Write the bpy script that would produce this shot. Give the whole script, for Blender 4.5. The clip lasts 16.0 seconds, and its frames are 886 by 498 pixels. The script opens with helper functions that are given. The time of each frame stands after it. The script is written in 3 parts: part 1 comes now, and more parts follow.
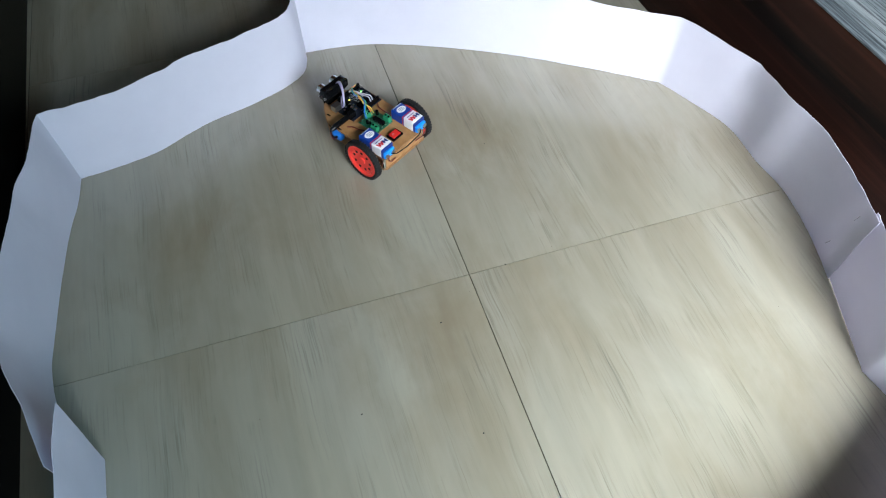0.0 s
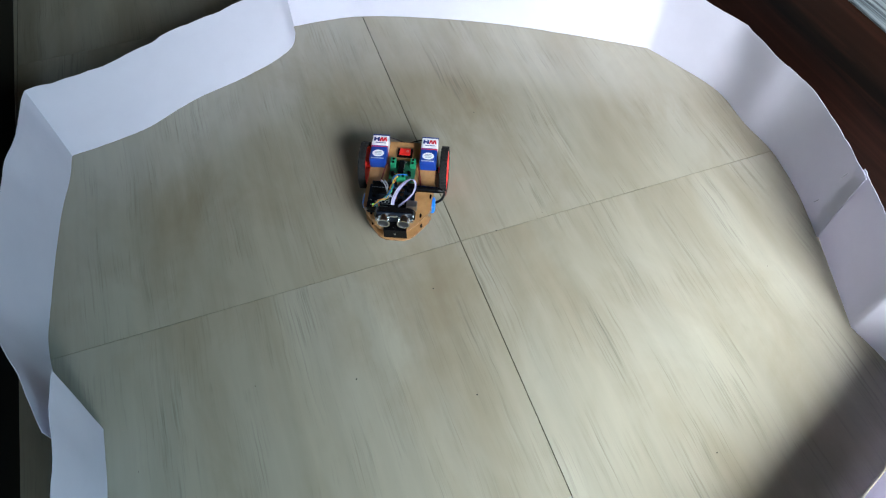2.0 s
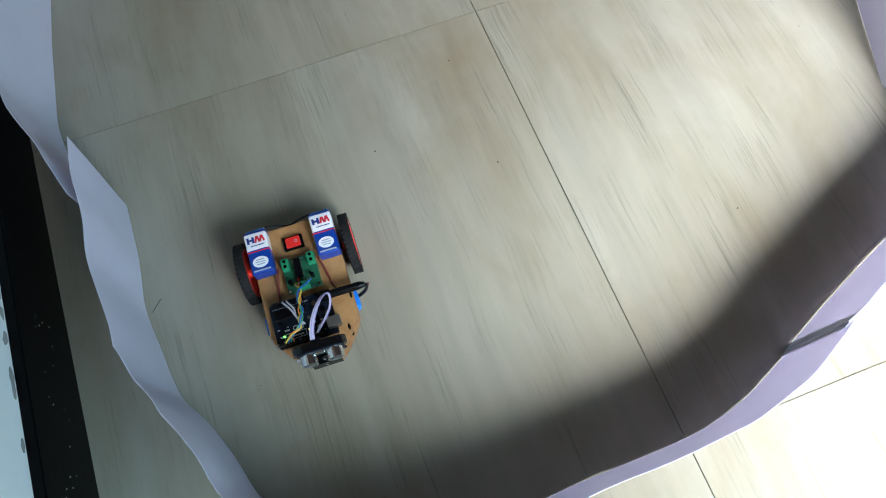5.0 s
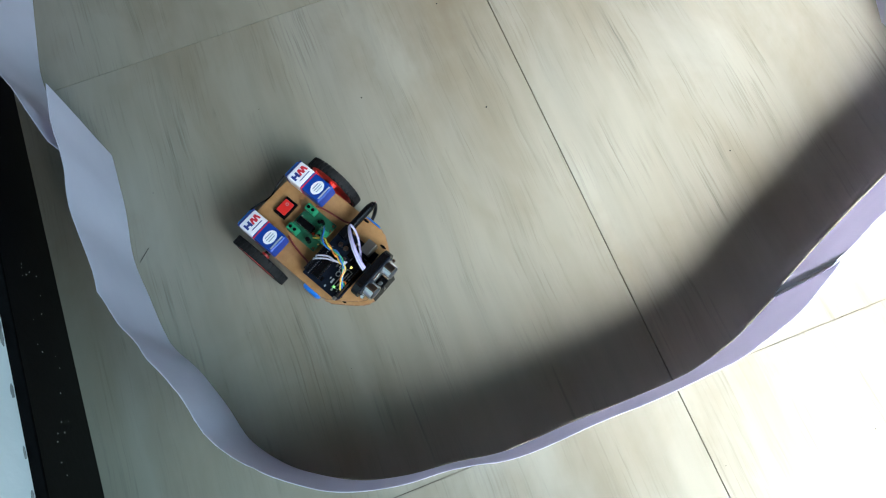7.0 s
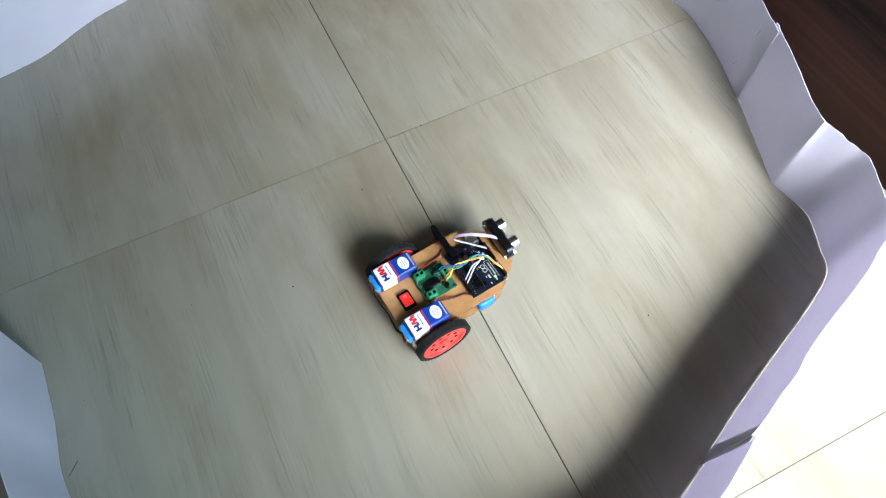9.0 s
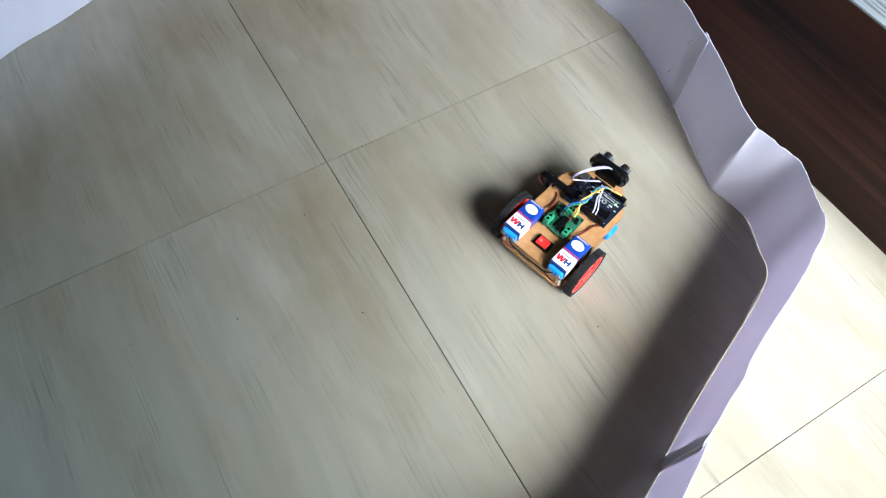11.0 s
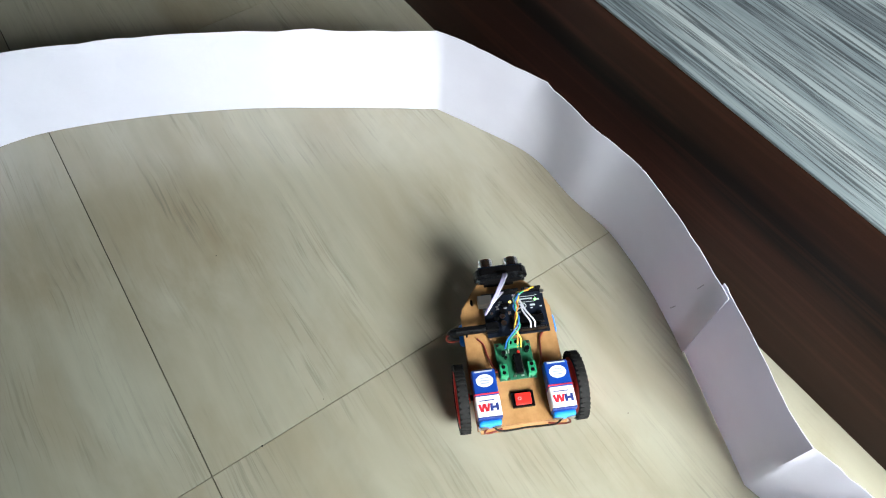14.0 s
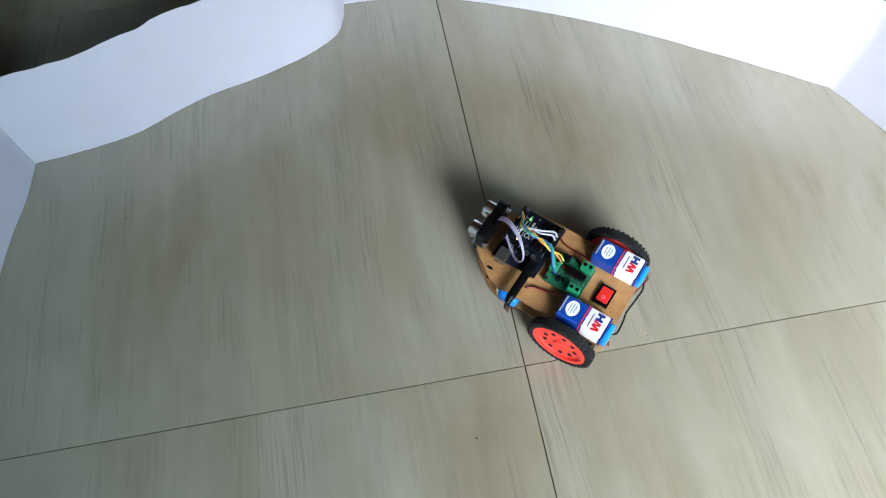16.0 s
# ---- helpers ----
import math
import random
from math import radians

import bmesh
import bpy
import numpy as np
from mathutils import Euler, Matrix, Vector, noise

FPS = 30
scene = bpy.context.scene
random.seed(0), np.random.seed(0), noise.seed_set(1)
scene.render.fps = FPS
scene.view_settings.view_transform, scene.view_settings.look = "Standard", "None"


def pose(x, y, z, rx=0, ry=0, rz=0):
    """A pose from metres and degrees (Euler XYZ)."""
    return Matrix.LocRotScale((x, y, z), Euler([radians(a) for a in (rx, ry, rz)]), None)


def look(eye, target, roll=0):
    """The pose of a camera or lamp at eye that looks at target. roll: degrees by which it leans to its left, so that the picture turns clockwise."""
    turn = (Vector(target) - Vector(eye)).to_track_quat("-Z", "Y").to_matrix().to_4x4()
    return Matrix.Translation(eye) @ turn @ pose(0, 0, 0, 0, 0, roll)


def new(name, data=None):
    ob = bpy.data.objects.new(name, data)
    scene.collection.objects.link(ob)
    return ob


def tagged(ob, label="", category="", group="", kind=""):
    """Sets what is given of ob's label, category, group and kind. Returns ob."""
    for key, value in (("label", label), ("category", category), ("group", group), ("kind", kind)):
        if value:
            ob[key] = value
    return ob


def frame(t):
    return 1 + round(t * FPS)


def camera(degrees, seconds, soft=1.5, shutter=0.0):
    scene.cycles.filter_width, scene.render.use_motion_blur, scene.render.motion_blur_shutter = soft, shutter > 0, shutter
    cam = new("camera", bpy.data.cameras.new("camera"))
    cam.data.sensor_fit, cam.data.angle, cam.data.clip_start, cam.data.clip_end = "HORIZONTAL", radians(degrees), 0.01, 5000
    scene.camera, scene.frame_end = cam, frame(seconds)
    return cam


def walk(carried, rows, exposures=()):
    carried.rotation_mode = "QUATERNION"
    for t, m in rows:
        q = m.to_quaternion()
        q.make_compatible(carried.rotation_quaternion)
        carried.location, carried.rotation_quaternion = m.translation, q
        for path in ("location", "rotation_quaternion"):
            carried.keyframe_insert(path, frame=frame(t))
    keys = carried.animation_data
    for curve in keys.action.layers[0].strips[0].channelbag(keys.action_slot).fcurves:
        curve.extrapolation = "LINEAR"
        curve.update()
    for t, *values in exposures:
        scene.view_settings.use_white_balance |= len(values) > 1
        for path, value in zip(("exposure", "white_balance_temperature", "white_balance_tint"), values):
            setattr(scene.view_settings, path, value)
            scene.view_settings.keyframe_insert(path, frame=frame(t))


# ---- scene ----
cam = camera(66.4, 16.0, soft=1.1)

# ---- camera ----
PATH = [
    (0, (-0.183, -0.44, 0.737), (0.18, 0.647, -0.903), 0.6),
    (0.5, (-0.18, -0.438, 0.737), (0.179, 0.639, -0.909), 0.3),
    (1, (-0.181, -0.44, 0.737), (0.174, 0.637, -0.91), -0.1),
    (1.5, (-0.183, -0.444, 0.733), (0.168, 0.623, -0.921), -0.5),
    (2, (-0.181, -0.464, 0.728), (0.174, 0.587, -0.936), -0.5),
    (2.3, (-0.193, -0.484, 0.712), (0.137, 0.434, -0.918), -0.1),
    (2.5, (-0.195, -0.488, 0.702), (0.119, 0.41, -1.057), -0.5),
    (2.7, (-0.209, -0.503, 0.693), (0.088, 0.296, -1.0), 0.2),
    (3, (-0.224, -0.51, 0.685), (0.082, 0.219, -1.152), 2.2),
    (3.2, (-0.224, -0.519, 0.685), (0.028, 0.141, -1.078), 0.3),
    (3.5, (-0.212, -0.524, 0.677), (-0.015, 0.151, -1.196), -4.7),
    (6, (-0.234, -0.542, 0.67), (0.004, 0.154, -1.19), -1.9),
    (6.5, (-0.234, -0.556, 0.655), (-0.004, 0.043, -1.239), -0.3),
    (7, (-0.214, -0.549, 0.662), (-0.051, 0.051, -1.238), -6.1),
    (7.5, (-0.208, -0.543, 0.667), (-0.032, 0.107, -1.216), -6.3),
    (8, (-0.182, -0.517, 0.688), (0.047, 0.2, -1.165), -5.0),
    (8.3, (-0.182, -0.524, 0.699), (0.088, 0.219, -1.029), -4.2),
    (8.5, (-0.166, -0.506, 0.704), (0.134, 0.29, -1.106), -3.1),
    (9, (-0.152, -0.5, 0.71), (0.223, 0.32, -1.075), -1.6),
    (11.5, (-0.115, -0.479, 0.709), (0.396, 0.281, -1.069), 1.6),
    (12, (-0.065, -0.424, 0.684), (0.395, 0.337, -1.107), -3.7),
    (12.3, (-0.008, -0.384, 0.66), (0.37, 0.382, -1.037), -6.5),
    (12.5, (0.024, -0.336, 0.662), (0.388, 0.479, -1.127), -5.9),
    (12.8, (0.069, -0.291, 0.671), (0.454, 0.505, -1.01), -3.4),
    (13, (0.085, -0.267, 0.656), (0.546, 0.562, -1.105), -1.9),
    (13.5, (0.11, -0.228, 0.637), (0.671, 0.629, -1.082), -0.2),
    (14, (0.104, -0.225, 0.636), (0.656, 0.614, -1.093), -0.2),
    (14.5, (0.079, -0.206, 0.632), (0.572, 0.653, -1.106), 0.2),
    (15, (0.03, -0.195, 0.603), (0.459, 0.714, -1.126), 1.1),
    (15.3, (-0.004, -0.199, 0.591), (0.323, 0.611, -1.097), 0.9),
    (15.5, (-0.034, -0.197, 0.581), (0.24, 0.642, -1.213), 0.2),
    (15.6, (-0.045, -0.179, 0.605), (0.167, 0.563, -1.131), 0.2),
    (16, (-0.093, -0.18, 0.603), (0.025, 0.741, -1.168), -3.1),
]
walk(cam, [(t, look(eye, target, roll)) for t, eye, target, roll in PATH],
     [(0, -0.1, 6150, 9.5), (2, -0.1, 6150, 9.5), (3.5, 0.0, 6120, 12.5), (7.5, 0.13, 6120, 12.5), (8.5, 0.06, 6150, 12.5), (11.5, -0.22, 6050, 12), (12, -0.22, 6050, 12),
      (12.5, -0.06, 6000, 10.5), (13.5, -0.1, 6400, 4.5), (15, -0.08, 6600, 4.5), (15.5, -0.08, 6400, 6), (16, -0.02, 6150, 8)])

# ---- world and light ----
world = bpy.data.worlds.new("world")
scene.world = world
world.use_nodes = True
wn = world.node_tree.nodes
sky = wn.new("ShaderNodeTexSky")
sky.sky_type = "NISHITA"
sky.sun_disc = False
sky.sun_elevation = radians(53)
sky.sun_rotation = radians(180)
wn["Background"].inputs["Strength"].default_value = 0.08
world.node_tree.links.new(sky.outputs[0], wn["Background"].inputs["Color"])
scene.view_settings.exposure = 0.0

sun_data = bpy.data.lights.new("sun", "SUN")
sun_data.energy = 5.0
sun_data.angle = radians(5)
sun_data.color = (1.0, 0.98, 0.95)
sun = new("sun", sun_data)
sun.matrix_world = look(Vector((0.5, -3.0, 3.98)), Vector((0.5, 0.0, 0.0)))

WIN_C, WIN_W, WIN_H = Vector((0.47, -1.52, 1.02)), 1.06, 0.8
# lamps added in the unseen window: main daylight, wide fill, beam on outer floor
for energy, spread, color, target, d in ((19, 61, (0.97, 0.97, 1.0), (0.66, 0.08, 0), 0.03), (13, 120, (0.58, 0.87, 1.0), (-0.32, -0.55, 0), 0.04),
                                            (6.5, 28, (1.0, 1.0, 0.98), (0.42, -0.72, 0), 0.05)):
    lamp_data = bpy.data.lights.new("added_daylight", "AREA")
    lamp_data.shape, lamp_data.size, lamp_data.size_y = "RECTANGLE", WIN_W - 0.1, WIN_H - 0.1
    lamp_data.energy = energy
    lamp_data.spread = radians(spread)
    lamp_data.color = color
    lamp = new("added_daylight", lamp_data)
    lamp.matrix_world = look(WIN_C + Vector((0, d, 0)), Vector(target))


# ---- materials ----
def mat(name, color, rough=0.6, metal=0.0, coat=0.0, emit=0.0):
    m = bpy.data.materials.new(name)
    m.use_nodes = True
    b = m.node_tree.nodes["Principled BSDF"]
    b.inputs["Base Color"].default_value = (*color, 1)
    b.inputs["Roughness"].default_value = rough
    b.inputs["Metallic"].default_value = metal
    b.inputs["Coat Weight"].default_value = coat
    if emit:
        b.inputs["Emission Color"].default_value = (*color, 1)
        b.inputs["Emission Strength"].default_value = emit
    return m


def add(m, kind, **inputs):
    n = m.node_tree.nodes.new(kind)
    for k, v in inputs.items():
        n.inputs[k].default_value = v
    return n


def link(m, a, b):
    m.node_tree.links.new(a, b)


def coords(m, scale, rot=(0, 0, 0), space="Object"):
    tc = add(m, "ShaderNodeTexCoord")
    mp = add(m, "ShaderNodeMapping")
    mp.inputs["Scale"].default_value = scale
    mp.inputs["Rotation"].default_value = rot
    link(m, tc.outputs[space], mp.inputs["Vector"])
    return mp.outputs[0]


def ramp(m, fac, stops):
    r = add(m, "ShaderNodeValToRGB")
    while len(r.color_ramp.elements) < len(stops):
        r.color_ramp.elements.new(0.5)
    for e, (p, c) in zip(r.color_ramp.elements, stops):
        e.position, e.color = p, (*c, 1)
    link(m, fac, r.inputs[0])
    return r.outputs[0]


def noise_of(m, vec, scale, detail=4.0, rough=0.6, distort=0.0):
    n = add(m, "ShaderNodeTexNoise", Scale=scale, Detail=detail, Roughness=rough, Distortion=distort)
    link(m, vec, n.inputs["Vector"])
    return n.outputs[0]


def blend(m, a, b, fac, kind="MIX"):
    x = m.node_tree.nodes.new("ShaderNodeMix")
    x.data_type, x.blend_type = "RGBA", kind
    for s, v in ((x.inputs[6], a), (x.inputs[7], b), (x.inputs[0], fac)):
        if isinstance(v, (int, float)):
            s.default_value = v
        elif isinstance(v, tuple):
            s.default_value = (*v, 1)
        else:
            link(m, v, s)
    return x.outputs[2]


def bump(m, height, strength, distance):
    b = add(m, "ShaderNodeBump", Strength=strength, Distance=distance)
    link(m, height, b.inputs["Height"])
    link(m, b.outputs[0], m.node_tree.nodes["Principled BSDF"].inputs["Normal"])


def base_color(m, out):
    link(m, out, m.node_tree.nodes["Principled BSDF"].inputs["Base Color"])


def tile_material():
    m = mat("vitrified_tile", (0.5, 0.47, 0.4), 0.22)
    m.node_tree.nodes["Principled BSDF"].inputs["Specular IOR Level"].default_value = 0.9
    geo = add(m, "ShaderNodeNewGeometry")
    info = add(m, "ShaderNodeObjectInfo")
    mul = m.node_tree.nodes.new("ShaderNodeVectorMath")
    mul.operation = "SCALE"
    link(m, info.outputs["Random"], mul.inputs["Scale"])
    mul.inputs[0].default_value = (7.3, 11.1, 0)
    sh = m.node_tree.nodes.new("ShaderNodeVectorMath")
    link(m, geo.outputs["Position"], sh.inputs[0])
    link(m, mul.outputs[0], sh.inputs[1])
    # the veins wander to either side
    wander = add(m, "ShaderNodeTexNoise", Scale=6.0, Detail=3.0)
    link(m, sh.outputs[0], wander.inputs["Vector"])
    drift = m.node_tree.nodes.new("ShaderNodeVectorMath")
    drift.operation = "MULTIPLY_ADD"
    drift.inputs[1].default_value = (0.014, 0.0, 0.0)
    link(m, wander.outputs["Color"], drift.inputs[0])
    link(m, sh.outputs[0], drift.inputs[2])

    def stretched(sx, sy, turn):
        mp = add(m, "ShaderNodeMapping")
        mp.inputs["Scale"].default_value = (sx, sy, 1)
        mp.inputs["Rotation"].default_value = (0, 0, radians(turn))
        link(m, drift.outputs[0], mp.inputs["Vector"])
        return mp.outputs[0]

    def grey(v):
        return (v, v, v)
    broad = noise_of(m, stretched(5, 1.4, -4), 1.8, 4, 0.6, 0.4)
    fine = noise_of(m, stretched(330, 8.0, -6), 1.0, 4, 0.6, 0.1)
    mid = noise_of(m, stretched(130, 5.0, -3), 1.0, 5, 0.65, 0.2)
    long = noise_of(m, stretched(210, 3.2, -4), 1.0, 4, 0.6, 0.15)
    where = noise_of(m, stretched(13, 4.5, -4), 1.5, 4, 0.6, 0.3)
    smudge = noise_of(m, stretched(7, 4.2, -8), 1.0, 5, 0.62, 0.5)
    col = ramp(m, broad, [(0.3, (0.232, 0.206, 0.148)), (0.48, (0.266, 0.246, 0.187)), (0.72, (0.288, 0.274, 0.22))])
    # brown smears left by mopping
    col = blend(m, col, (0.185, 0.142, 0.082), ramp(m, smudge, [(0.5, grey(0)), (0.6, grey(0.18)), (0.74, grey(0.42))]))
    # larger worn patches where the floor has yellowed
    patches = grey(0.0)
    for cx, cy, r in ((-0.05, 0.29, 0.19), (0.1, 0.2, 0.15), (0.34, 0.13, 0.1), (-0.09, -0.08, 0.16), (-0.32, 0.18, 0.14)):
        far = m.node_tree.nodes.new("ShaderNodeVectorMath")
        far.operation = "DISTANCE"
        far.inputs[1].default_value = (cx, cy, 0)
        link(m, geo.outputs["Position"], far.inputs[0])
        patches = blend(m, patches, ramp(m, far.outputs["Value"], [(0.0, grey(1)), (r, grey(0))]), 1.0, "ADD")
    cloudy = ramp(m, noise_of(m, stretched(16, 5, -6), 1.0, 5, 0.65, 0.4), [(0.38, grey(0.04)), (0.62, grey(0.5))])
    col = blend(m, col, (0.165, 0.122, 0.066), blend(m, patches, cloudy, 1.0, "MULTIPLY"))
    streak = ramp(m, fine, [(0.53, grey(0)), (0.66, grey(1))])
    wide = ramp(m, mid, [(0.52, grey(0)), (0.7, grey(1))])
    line = ramp(m, long, [(0.58, grey(0)), (0.68, grey(1))])
    mask = ramp(m, where, [(0.46, grey(0.04)), (0.64, grey(1))])
    col = blend(m, col, (0.15, 0.135, 0.1), blend(m, blend(m, wide, mask, 1.0, "MULTIPLY"), grey(0.36), 1.0, "MULTIPLY"))
    col = blend(m, col, (0.095, 0.086, 0.066), blend(m, blend(m, streak, mask, 1.0, "MULTIPLY"), grey(0.36), 1.0, "MULTIPLY"))
    col = blend(m, col, (0.095, 0.086, 0.066), blend(m, blend(m, line, mask, 1.0, "MULTIPLY"), grey(0.38), 1.0, "MULTIPLY"))
    soft = ramp(m, noise_of(m, stretched(30, 1.4, -4), 1.0, 3, 0.6), [(0.35, grey(0.93)), (0.65, grey(1.04))])
    base_color(m, blend(m, col, soft, 1.0, "MULTIPLY"))
    bump(m, fine, 0.08, 0.0006)
    return m


def wood_material(name, dark, mid, light, along, rough=0.35, stretch=30):
    m = mat(name, mid, rough)
    sc = [stretch, stretch, stretch]
    sc[along] = 1.2
    v = coords(m, sc)
    n1 = noise_of(m, v, 1.0, 6, 0.65, 0.4)
    sc2 = [s * 0.25 for s in sc]
    n2 = noise_of(m, coords(m, sc2), 1.0, 3, 0.5, 0.6)
    c1 = ramp(m, n1, [(0.4, dark), (0.5, mid), (0.64, light)])
    c2 = ramp(m, n2, [(0.35, dark), (0.6, light)])
    base_color(m, blend(m, c1, c2, 0.5))
    bump(m, n1, 0.15, 0.0008)
    return m


def laminate_material():
    m = mat("grey_striped_laminate", (0.25, 0.28, 0.28), 0.55)
    m.node_tree.nodes["Principled BSDF"].inputs["Specular IOR Level"].default_value = 0.25
    bands = noise_of(m, coords(m, (40, 1.8, 1), (0, 0, radians(2))), 1.0, 5, 0.65, 0.2)
    lines = noise_of(m, coords(m, (420, 9, 1)), 1.0, 4, 0.6, 0.2)
    c = ramp(m, bands, [(0.34, (0.05, 0.06, 0.068)), (0.45, (0.12, 0.143, 0.152)), (0.58, (0.19, 0.218, 0.222)), (0.7, (0.25, 0.275, 0.275))])
    k = ramp(m, lines, [(0.4, (0.28, 0.28, 0.3)), (0.53, (1, 1, 1))])
    base_color(m, blend(m, c, k, 1.0, "MULTIPLY"))
    bump(m, lines, 0.15, 0.0005)
    return m


def paper_material():
    m = mat("white_paper", (0.78, 0.78, 0.8), 0.75)
    v = coords(m, (1, 1, 1))
    n = noise_of(m, v, 14, 5, 0.6)
    base_color(m, ramp(m, n, [(0.3, (0.59, 0.59, 0.66)), (0.7, (0.65, 0.65, 0.72))]))
    bump(m, noise_of(m, v, 16, 3, 0.5, 0.8), 0.45, 0.003)
    b = m.node_tree.nodes["Principled BSDF"]
    glow = add(m, "ShaderNodeBsdfTranslucent", Color=(0.9, 0.84, 0.97, 1))
    both = add(m, "ShaderNodeMixShader", Fac=0.28)
    link(m, b.outputs[0], both.inputs[1])
    link(m, glow.outputs[0], both.inputs[2])
    link(m, both.outputs[0], m.node_tree.nodes["Material Output"].inputs["Surface"])
    return m


def plaster_material(name, a, b, rough=0.85):
    m = mat(name, a, rough)
    v = coords(m, (1, 1, 1))
    n = noise_of(m, v, 9, 6, 0.7)
    base_color(m, ramp(m, n, [(0.35, a), (0.65, b)]))
    bump(m, noise_of(m, v, 120, 3, 0.6), 0.3, 0.0015)
    return m


def mottled(name, a, b, scale, rough=0.6, depth=0.0004):
    m = mat(name, a, rough)
    n = noise_of(m, coords(m, (1, 1, 1)), scale, 5, 0.65)
    base_color(m, ramp(m, n, [(0.35, a), (0.65, b)]))
    bump(m, n, 0.3, depth)
    return m


TILE = tile_material()
GROUT = mottled("dark_joint_filler", (0.085, 0.068, 0.048), (0.2, 0.165, 0.12), 25, 0.9)
PAPER = paper_material()
TAPE = mat("clear_tape", (0.6, 0.57, 0.63), 0.3)
PENCIL = mat("pencil_mark", (0.4, 0.4, 0.45), 0.8)
BED_WOOD = wood_material("dark_wenge_laminate", (0.0025, 0.0017, 0.0014), (0.01, 0.0048, 0.0035), (0.055, 0.019, 0.011), 1, 0.5, 40)
BED_WOOD.node_tree.nodes["Principled BSDF"].inputs["Specular IOR Level"].default_value = 0.12
LAMINATE = laminate_material()
GRANITE = mottled("black_granite", (0.001, 0.001, 0.001), (0.0025, 0.0025, 0.003), 180, 0.3)
GRANITE.node_tree.nodes["Principled BSDF"].inputs["Specular IOR Level"].default_value = 0.1
WALL = plaster_material("off_white_plaster", (0.72, 0.74, 0.72), (0.78, 0.79, 0.77))
# for unseen walls and ceiling: brown chosen to dim and warm bounced light
WALL_BOUNCE = plaster_material("brown_bounce_plaster", (0.24, 0.085, 0.028), (0.3, 0.115, 0.04))
CHIP = plaster_material("bare_plaster", (0.2, 0.2, 0.19), (0.36, 0.36, 0.34))
MDF = mottled("laser_cut_hardboard", (0.285, 0.14, 0.048), (0.375, 0.2, 0.076), 70, 0.55)
MDF_EDGE = mottled("burnt_board_edge", (0.13, 0.06, 0.025), (0.36, 0.19, 0.085), 160, 0.8)
RUBBER = mottled("tyre_rubber", (0.006, 0.006, 0.006), (0.012, 0.011, 0.0105), 90, 0.8)
RUBBER.node_tree.nodes["Principled BSDF"].inputs["Specular IOR Level"].default_value = 0.25
RED = mat("red_plastic", (0.78, 0.04, 0.028), 0.4)
RED_SWITCH = mat("red_rocker_plastic", (0.62, 0.02, 0.015), 0.35)
BLACK = mat("black_plastic", (0.003, 0.003, 0.0034), 0.27)
BLACK.node_tree.nodes["Principled BSDF"].inputs["Specular IOR Level"].default_value = 0.14
GLOSS_BLACK = mat("glossy_black_plastic", (0.004, 0.004, 0.0045), 0.18)
LED_RED = mat("red_led_lens", (0.5, 0.03, 0.02), 0.25)
BLUE = mat("blue_battery_foil", (0.003, 0.038, 0.25), 0.35, 0.0, 0.0)
WHITE = mat("white_battery_foil", (0.76, 0.75, 0.76), 0.3, 0.0, 0.3)
LOGO_RED = mat("red_ink", (0.6, 0.015, 0.03), 0.4)
LOGO_BLUE = mat("navy_ink", (0.012, 0.03, 0.17), 0.4)
GREY_INK = mat("grey_ink", (0.32, 0.34, 0.4), 0.5)
CAP_BLUE = mat("light_blue_plastic", (0.015, 0.24, 0.72), 0.4)
SIDE_BLUE = mat("blue_shrink_wrap", (0.008, 0.16, 0.6), 0.4)
PCB_GREEN = mottled("green_circuit_board", (0.009, 0.068, 0.033), (0.016, 0.105, 0.054), 220, 0.4)
TERMINAL = mat("green_terminal_plastic", (0.014, 0.2, 0.088), 0.45)
PCB_NAVY = mottled("dark_blue_circuit_board", (0.0025, 0.004, 0.008), (0.005, 0.008, 0.017), 240, 0.45)
PCB_NAVY.node_tree.nodes["Principled BSDF"].inputs["Specular IOR Level"].default_value = 0.2
METAL = mat("bright_metal", (0.87, 0.87, 0.86), 0.22, 1.0)
DULL_METAL = mat("dull_metal", (0.38, 0.36, 0.33), 0.4, 1.0)
MESH_METAL = mat("dark_metal_mesh", (0.05, 0.05, 0.055), 0.5, 0.8)
INK_WHITE = mat("white_silkscreen", (0.42, 0.44, 0.45), 0.6)
LED_Y = mat("lit_yellow_led", (1.0, 0.75, 0.15), 0.4, emit=2.0)
LED_G = mat("lit_green_led", (0.25, 1.0, 0.2), 0.4, emit=2.0)
W_WHITE = mat("white_wire", (0.44, 0.42, 0.48), 0.45)
W_LILAC = mat("lilac_wire", (0.3, 0.25, 0.46), 0.45)
W_YELLOW = mat("yellow_wire", (0.75, 0.52, 0.06), 0.45)
W_ORANGE = mat("orange_wire", (0.7, 0.2, 0.03), 0.45)
W_BLUE = mat("blue_wire", (0.02, 0.13, 0.42), 0.45)
W_GREEN = mat("green_wire", (0.04, 0.3, 0.16), 0.45)
W_RED = mat("red_wire", (0.13, 0.012, 0.008), 0.45)
W_BLACK = mat("black_wire", (0.005, 0.005, 0.005), 0.5)
W_BLACK.node_tree.nodes["Principled BSDF"].inputs["Specular IOR Level"].default_value = 0.15


# ---- mesh helpers ----
def mesh_of(name, bm, material, smooth=False):
    me = bpy.data.meshes.new(name)
    bm.normal_update()
    bm.to_mesh(me)
    bm.free()
    me.materials.append(material)
    if smooth:
        me.polygons.foreach_set("use_smooth", [True] * len(me.polygons))
        me.set_sharp_from_angle(angle=radians(45))
    return me


